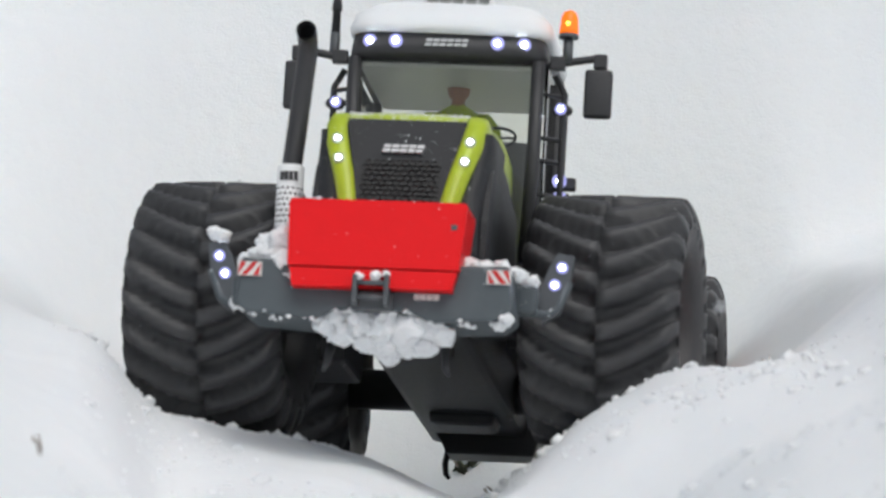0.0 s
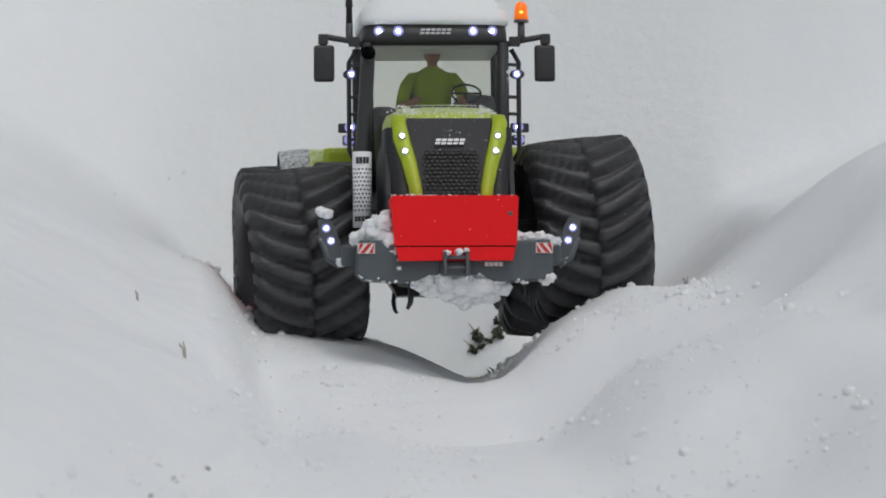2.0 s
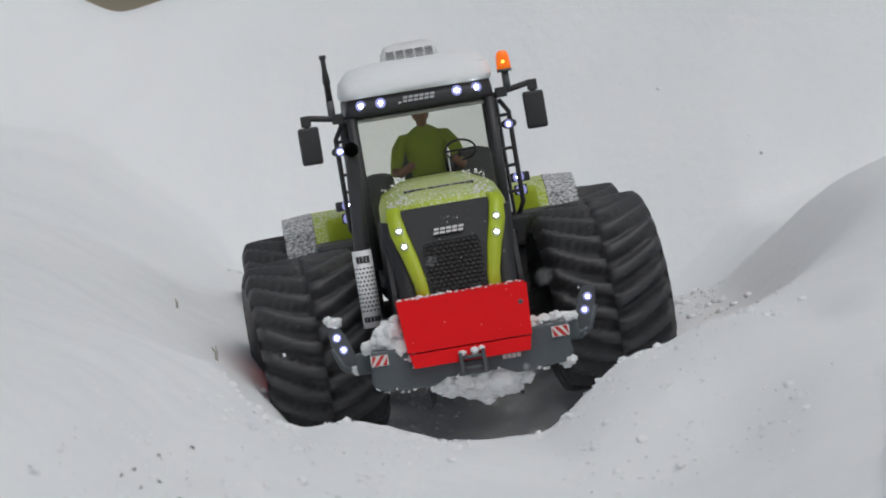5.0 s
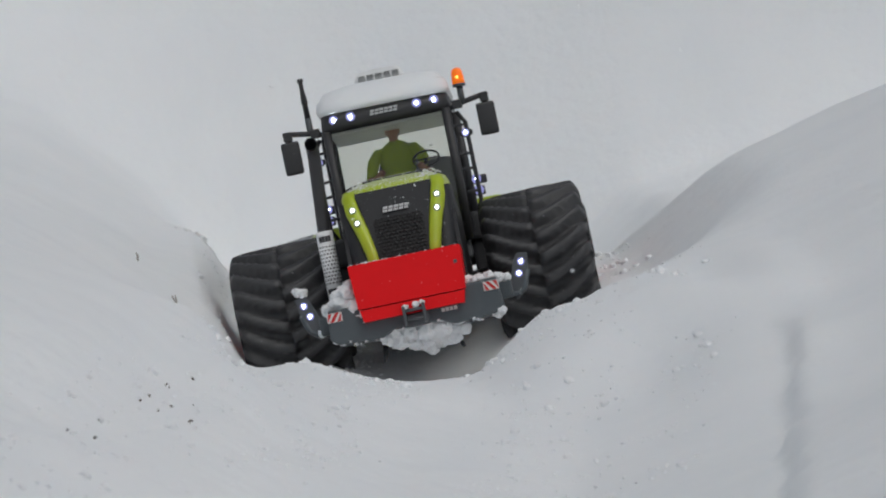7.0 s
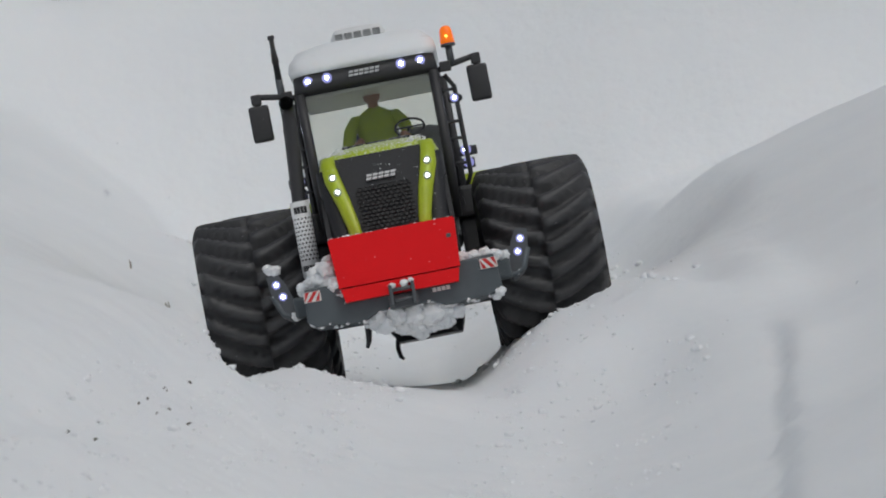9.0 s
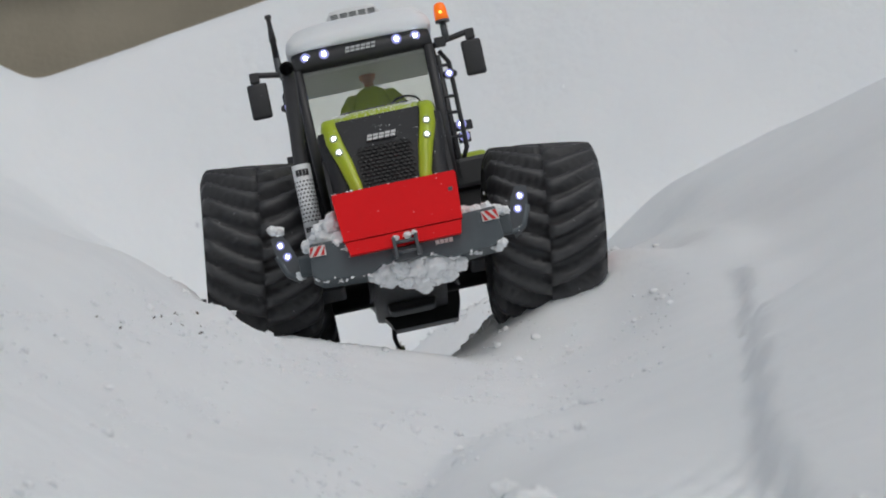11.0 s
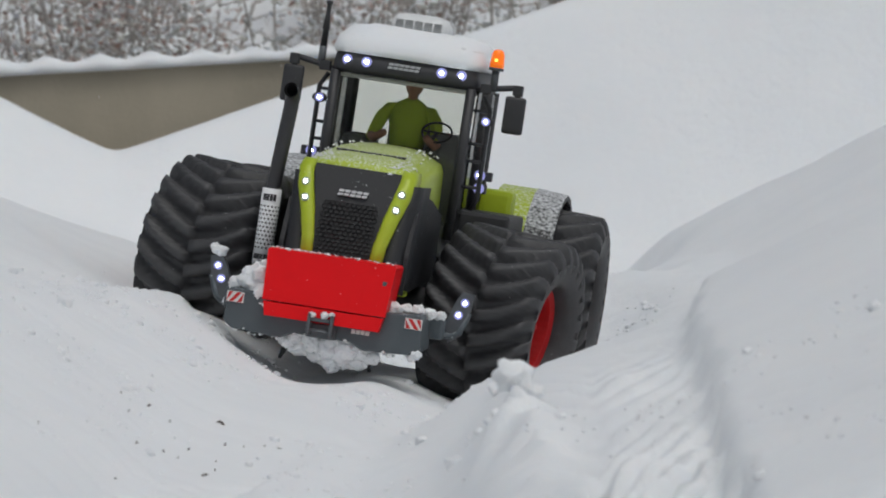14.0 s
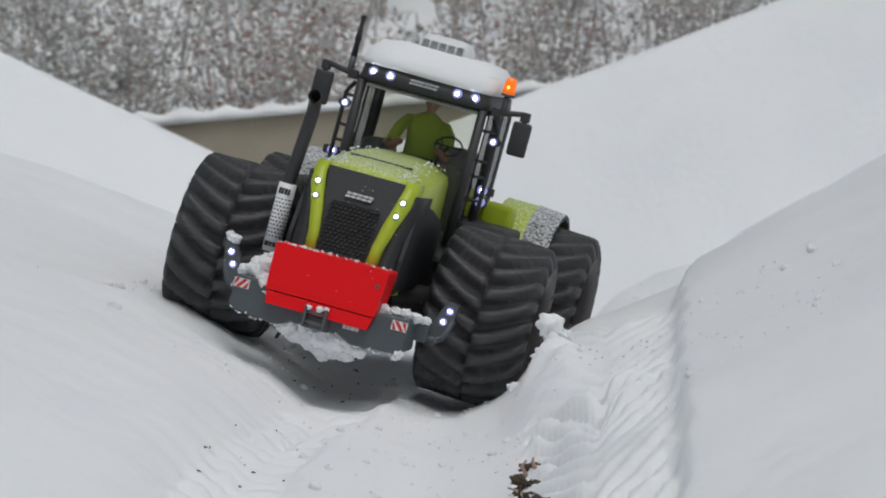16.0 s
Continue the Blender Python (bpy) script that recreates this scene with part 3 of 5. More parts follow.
def badge_bars(parent, x, y, z, width, height, n, tilt, name):
    """A raised silver badge: plain slanting blocks in a row."""
    step_x = width / n
    for k in range(n):
        m = Matrix.Translation((x - width / 2 + (k + 0.5) * step_x, y, z)) @ Matrix.Rotation(tilt, 4, "X")
        a, h, lean = step_x * 0.40, height / 2, height * 0.12
        for z0, z1 in ((-h, -h * 0.22), (h * 0.22, h)):
            q = [(-a + lean * z0 / h, z0), (a + lean * z0 / h, z0), (a + lean * z1 / h, z1), (-a + lean * z1 / h, z1)]
            bm = bmesh.new()
            front = [bm.verts.new(m @ Vector((px, -0.0007, pz))) for px, pz in q]
            back = [bm.verts.new(m @ Vector((px, 0.0006, pz))) for px, pz in q]
            bm.faces.new(front)
            for i in range(4):
                bm.faces.new((front[i], back[i], back[(i + 1) % 4], front[(i + 1) % 4]))
            bmesh.ops.recalc_face_normals(bm, faces=bm.faces)
            part(name, bm, LOGO, parent)


def build_hood(tractor):
    # shell: sections along y, each a closed arch
    bm = bmesh.new()

    def arch(y, w, z0, z1, top):
        half = [(w, z0), (w, z0 + 0.62 * (z1 - z0)), (w * 0.985, z1 - 0.0125), (w * 0.93, z1 - 0.0075), (top + 0.25 * (w - top), z1 - 0.0028), (top, z1 - 0.0006), (top * 0.5, z1 + 0.0006)]
        return [(-x, y, z) for x, z in half] + [(x, y, z) for x, z in half[::-1]]
    secs = [arch(0.060, 0.0385, 0.09, 0.1550, 0.031), arch(0.066, 0.0412, 0.09, 0.1580, 0.031), arch(0.09, 0.0425, 0.09, 0.1625, 0.029),
            arch(0.135, 0.0415, 0.092, 0.1680, 0.025), arch(0.185, 0.039, 0.095, 0.1705, 0.022)]
    faces = loft(bm, secs)
    hood = part("hood", bm, GREEN, tractor, "green hood dusted with snow", True)
    # dark side panels
    for s in (-1, 1):
        bm = bmesh.new()
        prof = [(front_y(0.075) + 0.012, 0.075), (front_y(0.10) + 0.006, 0.10), (front_y(0.128) + 0.010, 0.128), (0.080, 0.142), (0.12, 0.138), (0.175, 0.128), (0.175, 0.085)]
        secs = [[(s * (0.0405 + dx), y, z) for y, z in prof] for dx in (0.0, 0.003)]
        loft(bm, secs)
        part("side_panel", bm, PANEL, hood)
        bm = bmesh.new()
        box(bm, s * 0.0405 - 0.002, s * 0.0405 + 0.003, 0.040, 0.060, 0.074, 0.080, 0.001)
        part("lower_trim", bm, GREEN_CLEAN, hood)
    # dark corners between the light strips and the sides
    for s in (-1, 1):
        bm = bmesh.new()
        secs = []
        for z, xo in ((0.078, 0.0262), (0.086, 0.0275), (0.105, 0.0292), (0.122, 0.0335), (0.138, 0.0385), (0.147, 0.0402)):
            y = front_y(z)
            side = 0.0436
            mid = xo + 0.6 * (side - xo)
            secs.append([(s * (xo - 0.002), y + 0.0008, z), (s * mid, y + 0.004, z), (s * side, y + 0.015, z), (s * side, y + 0.05, z), (s * (xo - 0.002), y + 0.05, z)])
        loft(bm, secs)
        part("corner_panel", bm, PANEL, hood, "", True)
    # dark front panel, narrow below
    bm = bmesh.new()
    outline = [(-0.0185, 0.086), (-0.0200, 0.105), (-0.0235, 0.125), (-0.0285, 0.145), (-0.0300, 0.1535), (0.0300, 0.1535), (0.0285, 0.145), (0.0235, 0.125), (0.0200, 0.105), (0.0185, 0.086)]
    loft(bm, [[(x, front_y(z) + d, z) for x, z in outline] for d in (-0.0012, 0.03)])
    front = part("front_panel", bm, PANEL, hood, "dark front panel dusted with snow")
    # hexagon grille: recessed sheet and a raised net
    bm = bmesh.new()
    loft(bm, [[(x, front_y(z) + d, z) for x, z in ((-0.0172, 0.088), (-0.0195, 0.110), (-0.0185, 0.1300), (0.0185, 0.1300), (0.0195, 0.110), (0.0172, 0.088))] for d in (-0.0016, 0.002)])
    grille = part("grille", bm, GRILLE, hood, "black hexagon mesh grille")
    bm = bmesh.new()
    r = 0.0019
    for j in range(17):
        for i in range(-7, 8):
            cx, cz = (i + 0.5 * (j % 2)) * r * 1.85, 0.0885 + j * r * 1.42
            if abs(cx) > 0.0182 or cz > 0.1295:
                continue
            ring = [(cx + r * 0.92 * math.sin(math.pi / 3 * k), cz + r * 0.82 * math.cos(math.pi / 3 * k)) for k in range(6)]
            inner = [(cx + r * 0.74 * math.sin(math.pi / 3 * k), cz + r * 0.66 * math.cos(math.pi / 3 * k)) for k in range(6)]
            a = [bm.verts.new((x, front_y(z) - 0.0024, z)) for x, z in ring]
            b = [bm.verts.new((x, front_y(z) - 0.0017, z)) for x, z in inner]
            for k in range(6):
                bm.faces.new((a[k], a[(k + 1) % 6], b[(k + 1) % 6], b[k]))
    part("grille_net", bm, PANEL, grille)
    badge_bars(front, 0.0, front_y(0.1365) - 0.0016, 0.1365, 0.0205, 0.0042, 5, radians(-20), "badge_bar")
    # green light strips, curving in towards the bottom, with two lamps each
    for s in (-1, 1):
        bm = bmesh.new()
        edge = [(0.086, 0.0185, 0.0275), (0.105, 0.0200, 0.0292), (0.122, 0.0230, 0.0335), (0.138, 0.0270, 0.0385), (0.150, 0.0295, 0.0400), (0.156, 0.0290, 0.0385)]
        secs = []
        for z, xi, xo in edge:
            y = front_y(z)
            secs.append([(s * xi, y - 0.0022, z), (s * (xi + 0.0015), y - 0.0045, z), (s * (xo - 0.002), y - 0.0035, z), (s * xo, y + 0.0025, z), (s * xo, y + 0.02, z), (s * xi, y + 0.02, z)])
        loft(bm, secs)
        strip = part("light_strip", bm, GREEN_CLEAN, hood, "", True)
        for x, z in ((0.0325, 0.1405), (0.0308, 0.1300)):
            lamp(strip, s * x, front_y(z) - 0.0045, z, 0.0028, CLEAR_LENS, (0, -1, 0.25), "round headlamp, lit")
    # dark vents let into the top
    for k in range(3):
        bm = bmesh.new()
        box(bm, -0.0235 + k * 0.0160, -0.0085 + k * 0.0160, 0.096, 0.106, 0.1618, 0.1650, 0.0005)
        part("vent_slot", bm, BLACK_DUSTY, hood)
    return hood


def build_exhaust(tractor):
    x, y = -0.0585, 0.072
    bm = bmesh.new()
    rod(bm, [(x, y, 0.128), (x + 0.0015, y + 0.001, 0.150), (x + 0.004, y + 0.002, 0.1875), (x + 0.0042, y, 0.1945), (x + 0.0042, y - 0.005, 0.1985), (x + 0.0042, y - 0.0085, 0.1985)], 0.0050, 16, False)
    rod(bm, [(x + 0.0042, y - 0.0085, 0.1985), (x + 0.0042, y - 0.0002, 0.1985)], 0.0042, 16, False)
    pipe = part("exhaust_pipe", bm, BLACK, tractor, "black exhaust pipe with a bent end")
    bm = bmesh.new()
    rod(bm, [(x, y, 0.080), (x, y, 0.1315)], 0.0066, 20)
    shield = part("heat_shield", bm, CHROME, tractor, "perforated bright heat shield")
    bm = bmesh.new()
    for j in range(11):
        for k in range(16):
            t = 2 * math.pi * (k + 0.5 * (j % 2)) / 16
            z = 0.0915 + j * 0.0028
            p = Vector((x + 0.00668 * math.sin(t), y - 0.00668 * math.cos(t), z))
            u = Vector((math.cos(t), math.sin(t), 0)) * 0.00078
            w = Vector((0, 0, 0.00078))
            bm.faces.new([bm.verts.new(p + u * math.cos(a) + w * math.sin(a)) for a in (0, 1.05, 2.09, 3.14, 4.19, 5.24)])
    part("perforation", bm, GRILLE, shield)
    for z, h, n in ((0.1255, 0.0045, 4), (0.0855, 0.0035, 5)):
        bm = bmesh.new()
        for k in range(n):
            t = (k - (n - 1) / 2) * 0.36
            m = Matrix.Translation((x, y, z)) @ Matrix.Rotation(t, 4, "Z")
            box(bm, -0.0010, 0.0010, -0.0069, -0.0060, -h / 2, h / 2, 0, m)
        part("lettering_bar", bm, BLACK, shield)
    return pipe


def build_cab(tractor):
    # roof
    def loop(z, w0, w1, y0, y1, r):
        out = []
        for cx, cy, a0, w in ((w1 - r, y1 - r, 0, w1), (-w1 + r, y1 - r, 90, w1), (-w0 + r, y0 + r, 180, w0), (w0 - r, y0 + r, 270, w0)):
            for k in range(5):
                a = radians(a0 + 90 * k / 4)
                out.append((cx + r * math.cos(a), cy + r * math.sin(a), z))
        return out
    bm = bmesh.new()
    secs = [loop(0.2285, 0.050, 0.050, 0.194, 0.310, 0.014), loop(0.234, 0.0525, 0.0525, 0.192, 0.312, 0.016), loop(0.243, 0.0505, 0.0505, 0.197, 0.308, 0.018), loop(0.248, 0.045, 0.045, 0.207, 0.300, 0.02)]
    loft(bm, secs)
    roof = part("roof", bm, WHITE, tractor, "white roof under a layer of snow", True)
    bm = bmesh.new()
    secs = [loop(0.2305, 0.0518, 0.0518, 0.1905, 0.311, 0.016), loop(0.2345, 0.0532, 0.0532, 0.1895, 0.312, 0.018), loop(0.2420, 0.0518, 0.0518, 0.1945, 0.309, 0.02), loop(0.2500, 0.045, 0.045, 0.206, 0.300, 0.022), loop(0.2525, 0.034, 0.034, 0.218, 0.288, 0.02)]
    loft(bm, secs)
    for v in bm.verts:
        v.co += v.normal * 0 + Vector((0, 0, 0.0014 * noise.noise(v.co * 90)))
    part("snow_cover", bm, SNOW_CLUMP, roof, "layer of fresh snow", True)
    bm = bmesh.new()
    secs = [loop(0.250, 0.0205, 0.0205, 0.228, 0.275, 0.006), loop(0.257, 0.0195, 0.0195, 0.230, 0.273, 0.006), loop(0.2625, 0.0165, 0.0165, 0.235, 0.269, 0.006), loop(0.264, 0.010, 0.010, 0.242, 0.262, 0.006)]
    loft(bm, secs)
    vent = part("roof_vent", bm, WHITE, roof, "white vent housing with dark slots", True)
    for i in range(5):
        bm = bmesh.new()
        for j in range(5):
            z = 0.2528 + j * 0.0013
            x = (i - 2) * 0.0068
            y = 0.2275 + (z - 0.25) * 0.28 + 0.0003 - 0.0002 * j
            box(bm, x - 0.0027, x + 0.0027, y, y + 0.004, z, z + 0.0006)
        part("vent_slot", bm, VENT, vent)
    # black visor with four lamps and a badge
    bm = bmesh.new()
    secs = [loop(0.2165, 0.0495, 0.051, 0.1935, 0.311, 0.012), loop(0.220, 0.0515, 0.0525, 0.1905, 0.312, 0.013), loop(0.2302, 0.0505, 0.0515, 0.1925, 0.311, 0.014)]
    loft(bm, secs)
    visor = part("visor", bm, BLACK, tractor, "glossy black visor with lit lamps", True)
    for x in (-0.0402, -0.0265, 0.0265, 0.0402):
        lamp(visor, x, 0.1902 + 0.0018 * (abs(x) > 0.03), 0.2252, 0.0036, HALO_LENS)
    badge_bars(visor, 0.0, 0.1909, 0.2250, 0.0225, 0.0040, 6, radians(-5), "badge_bar")
    # added lining, kept pale to stand in for sky haze on the windscreen
    bm = bmesh.new()
    box(bm, -0.046, 0.046, 0.2, 0.302, 0.2135, 0.2160, 0.001)
    part("added_headliner", bm, WHITE, roof, "ceiling lining added pale to lighten the view into the cab")
    # posts
    for s in (-1, 1):
        for name, pts, r in (("front_post", [(s * 0.0455, 0.200, 0.112), (s * 0.0475, 0.197, 0.16), (s * 0.0478, 0.197, 0.2175)], 0.0036),
                             ("door_post", [(s * 0.0535, 0.248, 0.105), (s * 0.0535, 0.250, 0.2175)], 0.0028),
                             ("rear_post", [(s * 0.0505, 0.302, 0.112), (s * 0.0505, 0.304, 0.2175)], 0.0034),
                             ("grab_rail", [(s * 0.0560, 0.216, 0.133), (s * 0.0605, 0.214, 0.142), (s * 0.0605, 0.214, 0.205), (s * 0.0550, 0.212, 0.214)], 0.0017)):
            bm = bmesh.new()
            rod(bm, pts, r, 8)
            part(name, bm, BLACK, tractor)
        bm = bmesh.new()
        for z in (0.150, 0.168, 0.180, 0.203):
            rod(bm, [(s * 0.0480, 0.206, z), (s * 0.0600, 0.214, z)], 0.0012, 6)
        part("rail_bracket", bm, BLACK, tractor)
    # panes
    bm = bmesh.new()
    box(bm, -0.0450, 0.0450, 0.1975, 0.1985, 0.112, 0.2160)
    pane = part("windscreen", bm, GLASS, tractor)
    pane.visible_shadow = False
    bm = bmesh.new()
    box(bm, -0.048, 0.048, 0.3045, 0.3055, 0.150, 0.2160)
    pane = part("rear_window", bm, GLASS, tractor)
    pane.visible_shadow = False
    for s in (-1, 1):
        bm = bmesh.new()
        box(bm, s * 0.0520 - 0.0005, s * 0.0520 + 0.0005, 0.203, 0.300, 0.120, 0.2160)
        pane = part("door_pane", bm, GLASS, tractor)
        pane.visible_shadow = False
    # tub, seat, console, wheel
    bm = bmesh.new()
    box(bm, -0.046, 0.046, 0.200, 0.304, 0.098, 0.120, 0.004)
    box(bm, -0.046, 0.046, 0.296, 0.304, 0.118, 0.163, 0.002)
    part("cab_floor", bm, INTERIOR, tractor)
    bm = bmesh.new()
    box(bm, -0.017, 0.017, 0.252, 0.288, 0.118, 0.142, 0.004)
    box(bm, -0.016, 0.016, 0.282, 0.291, 0.140, 0.190, 0.004)
    bmesh.ops.translate(bm, vec=(0, -0.018, 0), verts=bm.verts)
    part("seat", bm, INTERIOR, tractor, "dark grey seat")
    bm = bmesh.new()
    box(bm, 0.0175, 0.0455, 0.232, 0.294, 0.118, 0.184, 0.007)
    box(bm, -0.0455, -0.024, 0.240, 0.294, 0.118, 0.176, 0.007)
    box(bm, -0.0075, 0.0075, 0.202, 0.222, 0.118, 0.157, 0.003)
    part("console", bm, INTERIOR, tractor, "grey control consoles")
    bm = bmesh.new()
    box(bm, -0.013, 0.017, 0.222, 0.236, 0.118, 0.171, 0.004)
    box(bm, -0.010, 0.014, 0.219, 0.224, 0.150, 0.166, 0.002)
    part("dashboard", bm, BLACK, tractor, "black dashboard before the toy figure")
    bm = bmesh.new()
    ring = [(0.024 + 0.0105 * math.cos(2 * math.pi * k / 20), 0.229 + 0.008 * math.sin(2 * math.pi * k / 20), 0.184 + 0.007 * math.sin(2 * math.pi * k / 20)) for k in range(21)]
    rod(bm, ring, 0.0008, 6, False)
    rod(bm, [(0.014, 0.229, 0.184), (0.034, 0.229, 0.184)], 0.0007, 6)
    rod(bm, [(0.014, 0.228, 0.162), (0.024, 0.229, 0.184)], 0.0014, 6)
    part("steering_wheel", bm, BLACK, tractor)
    # doll at the wheel, one plain mesh
    bm = bmesh.new()

    def oval(cx, cy, z, a, b):
        return [(cx + a * math.cos(2 * math.pi * k / 14), cy + b * math.sin(2 * math.pi * k / 14), z) for k in range(14)]
    loft(bm, [oval(0.001, 0.266, 0.142, 0.0125, 0.009), oval(0.001, 0.265, 0.158, 0.0115, 0.0085), oval(0.001, 0.264, 0.172, 0.0130, 0.009), oval(0.001, 0.264, 0.182, 0.0150, 0.0085), oval(0.001, 0.265, 0.190, 0.0145, 0.0075), oval(0.001, 0.266, 0.1945, 0.0085, 0.006), oval(0.001, 0.266, 0.197, 0.0042, 0.0042)])
    for s in (-1, 1):
        rod(bm, [(0.001 + s * 0.0080, 0.265, 0.1900), (0.001 + s * 0.0145, 0.264, 0.1885), (0.001 + s * 0.0192, 0.261, 0.182), (0.001 + s * 0.0222, 0.255, 0.172), (0.001 + s * 0.0235, 0.251, 0.166)], [0.0030, 0.0046, 0.0048, 0.0043, 0.0040], 12)
    n_shirt = len(bm.faces)
    for s in (-1, 1):
        rod(bm, [(0.001 + s * 0.0238, 0.252, 0.168), (0.002 + s * 0.0215, 0.243, 0.166), (0.004 + s * 0.0150, 0.232, 0.171)], [0.0033, 0.0029, 0.0026], 10)
    loft(bm, [oval(0.001, 0.265, z, a, a * 1.1) for z, a in ((0.194, 0.0036), (0.200, 0.0036), (0.202, 0.0054), (0.206, 0.0064), (0.211, 0.0066), (0.2145, 0.0056), (0.217, 0.0030))])
    bmesh.ops.translate(bm, vec=(0, 0.004, 0.008), verts=[v for v in bm.verts if v.co.z > 0.15])
    bmesh.ops.translate(bm, vec=(0, -0.021, 0), verts=bm.verts)
    for i, f in enumerate(bm.faces):
        f.material_index = 0 if i < n_shirt else 1
    part("driver_doll", bm, [SHIRT, SKIN], tractor, "plain seated toy figure in green", True)
    # mirrors, arms, beacon, aerial
    for s in (-1, 1):
        bm = bmesh.new()
        rod(bm, [(s * 0.049, 0.205, 0.2165), (s * 0.060, 0.205, 0.2195), (s * 0.077, 0.206, 0.2225), (s * 0.0815, 0.206, 0.2222)], 0.0021, 8)
        rod(bm, [(s * 0.0790, 0.206, 0.2225), (s * 0.0790, 0.206, 0.213)], 0.0022, 8)
        box(bm, s * 0.057 - 0.004, s * 0.057 + 0.004, 0.202, 0.208, 0.2155, 0.2225, 0.001)
        box(bm, s * 0.079 - 0.0035, s * 0.079 + 0.0035, 0.203, 0.209, 0.217, 0.2245, 0.001)
        arm = part("mirror_arm", bm, BLACK, tractor)
        bm = bmesh.new()
        box(bm, s * 0.0785 - 0.0073, s * 0.0785 + 0.0073, 0.203, 0.2085, 0.1905, 0.2165, 0.0022)
        part("mirror", bm, BLACK, tractor, "black wing mirror housing", True)
        bm = bmesh.new()
        box(bm, s * 0.0785 - 0.006, s * 0.0785 + 0.006, 0.2084, 0.2089, 0.1925, 0.2145, 0.0002)
        part("mirror_glass", bm, CHROME, tractor)
        # side lamps
        bm = bmesh.new()
        made = bmesh.ops.create_icosphere(bm, subdivisions=2, radius=1)["verts"]
        bmesh.ops.transform(bm, matrix=Matrix.Translation((s * 0.0595, 0.2155, 0.1965)) @ Matrix.Diagonal((0.0056, 0.004, 0.0036, 1)), verts=made)
        part("side_lamp", bm, BLACK, tractor, "", True)
        lamp(tractor, s * 0.0590, 0.2112, 0.1965, 0.0030, HALO_LENS)
        bm = bmesh.new()
        box(bm, s * 0.0615 - 0.0065, s * 0.0615 + 0.0065, 0.219, 0.225, 0.1555, 0.1620, 0.001)
        box(bm, s * 0.0605 - 0.0045, s * 0.0605 + 0.0045, 0.219, 0.225, 0.1465, 0.1535, 0.001)
        part("lower_lamp_box", bm, BLACK, tractor)
        lamp(tractor, s * 0.0600, 0.2150, 0.1590, 0.0038, HALO_LENS)
        lamp(tractor, s * 0.0605, 0.2150, 0.1500, 0.0038, HALO_LENS)
    bm = bmesh.new()
    rod(bm, [(0.0618, 0.2045, 0.219), (0.0618, 0.2045, 0.2335)], 0.0026, 12)
    rod(bm, [(0.0618, 0.2045, 0.2325), (0.0618, 0.2045, 0.2345)], 0.0052, 16)
    base = part("beacon_post", bm, STEEL, tractor)
    bm = bmesh.new()
    rod(bm, [(0.0618, 0.2045, 0.2345), (0.0618, 0.2045, 0.2375), (0.0618, 0.2045, 0.2435), (0.0618, 0.2045, 0.2462), (0.0618, 0.2045, 0.2472)], [0.0050, 0.0049, 0.0044, 0.0034, 0.0015], 18)
    part("beacon_lens", bm, AMBER, base, "lit amber beacon lens", True)
    bm = bmesh.new()
    made = bmesh.ops.create_icosphere(bm, subdivisions=1, radius=0.0012)["verts"]
    bmesh.ops.translate(bm, vec=(0.0615, 0.2002, 0.2395), verts=made)
    part("bulb", bm, AMBER_CORE, base)
    bm = bmesh.new()
    rod(bm, [(-0.0605, 0.206, 0.218), (-0.0605, 0.206, 0.232)], 0.0026, 10)
    foot = part("aerial_foot", bm, STEEL, tractor)
    bm = bmesh.new()
    rod(bm, [(-0.0605, 0.206, 0.231), (-0.0605, 0.206, 0.244), (-0.0605, 0.206, 0.2441), (-0.0605, 0.206, 0.255), (-0.0605, 0.206, 0.261), (-0.0605, 0.206, 0.2615), (-0.0605, 0.206, 0.264)], [0.0024, 0.0021, 0.0028, 0.0017, 0.0017, 0.0025, 0.0023], 8)
    part("aerial_rod", bm, BLACK, foot)


AXLES = []


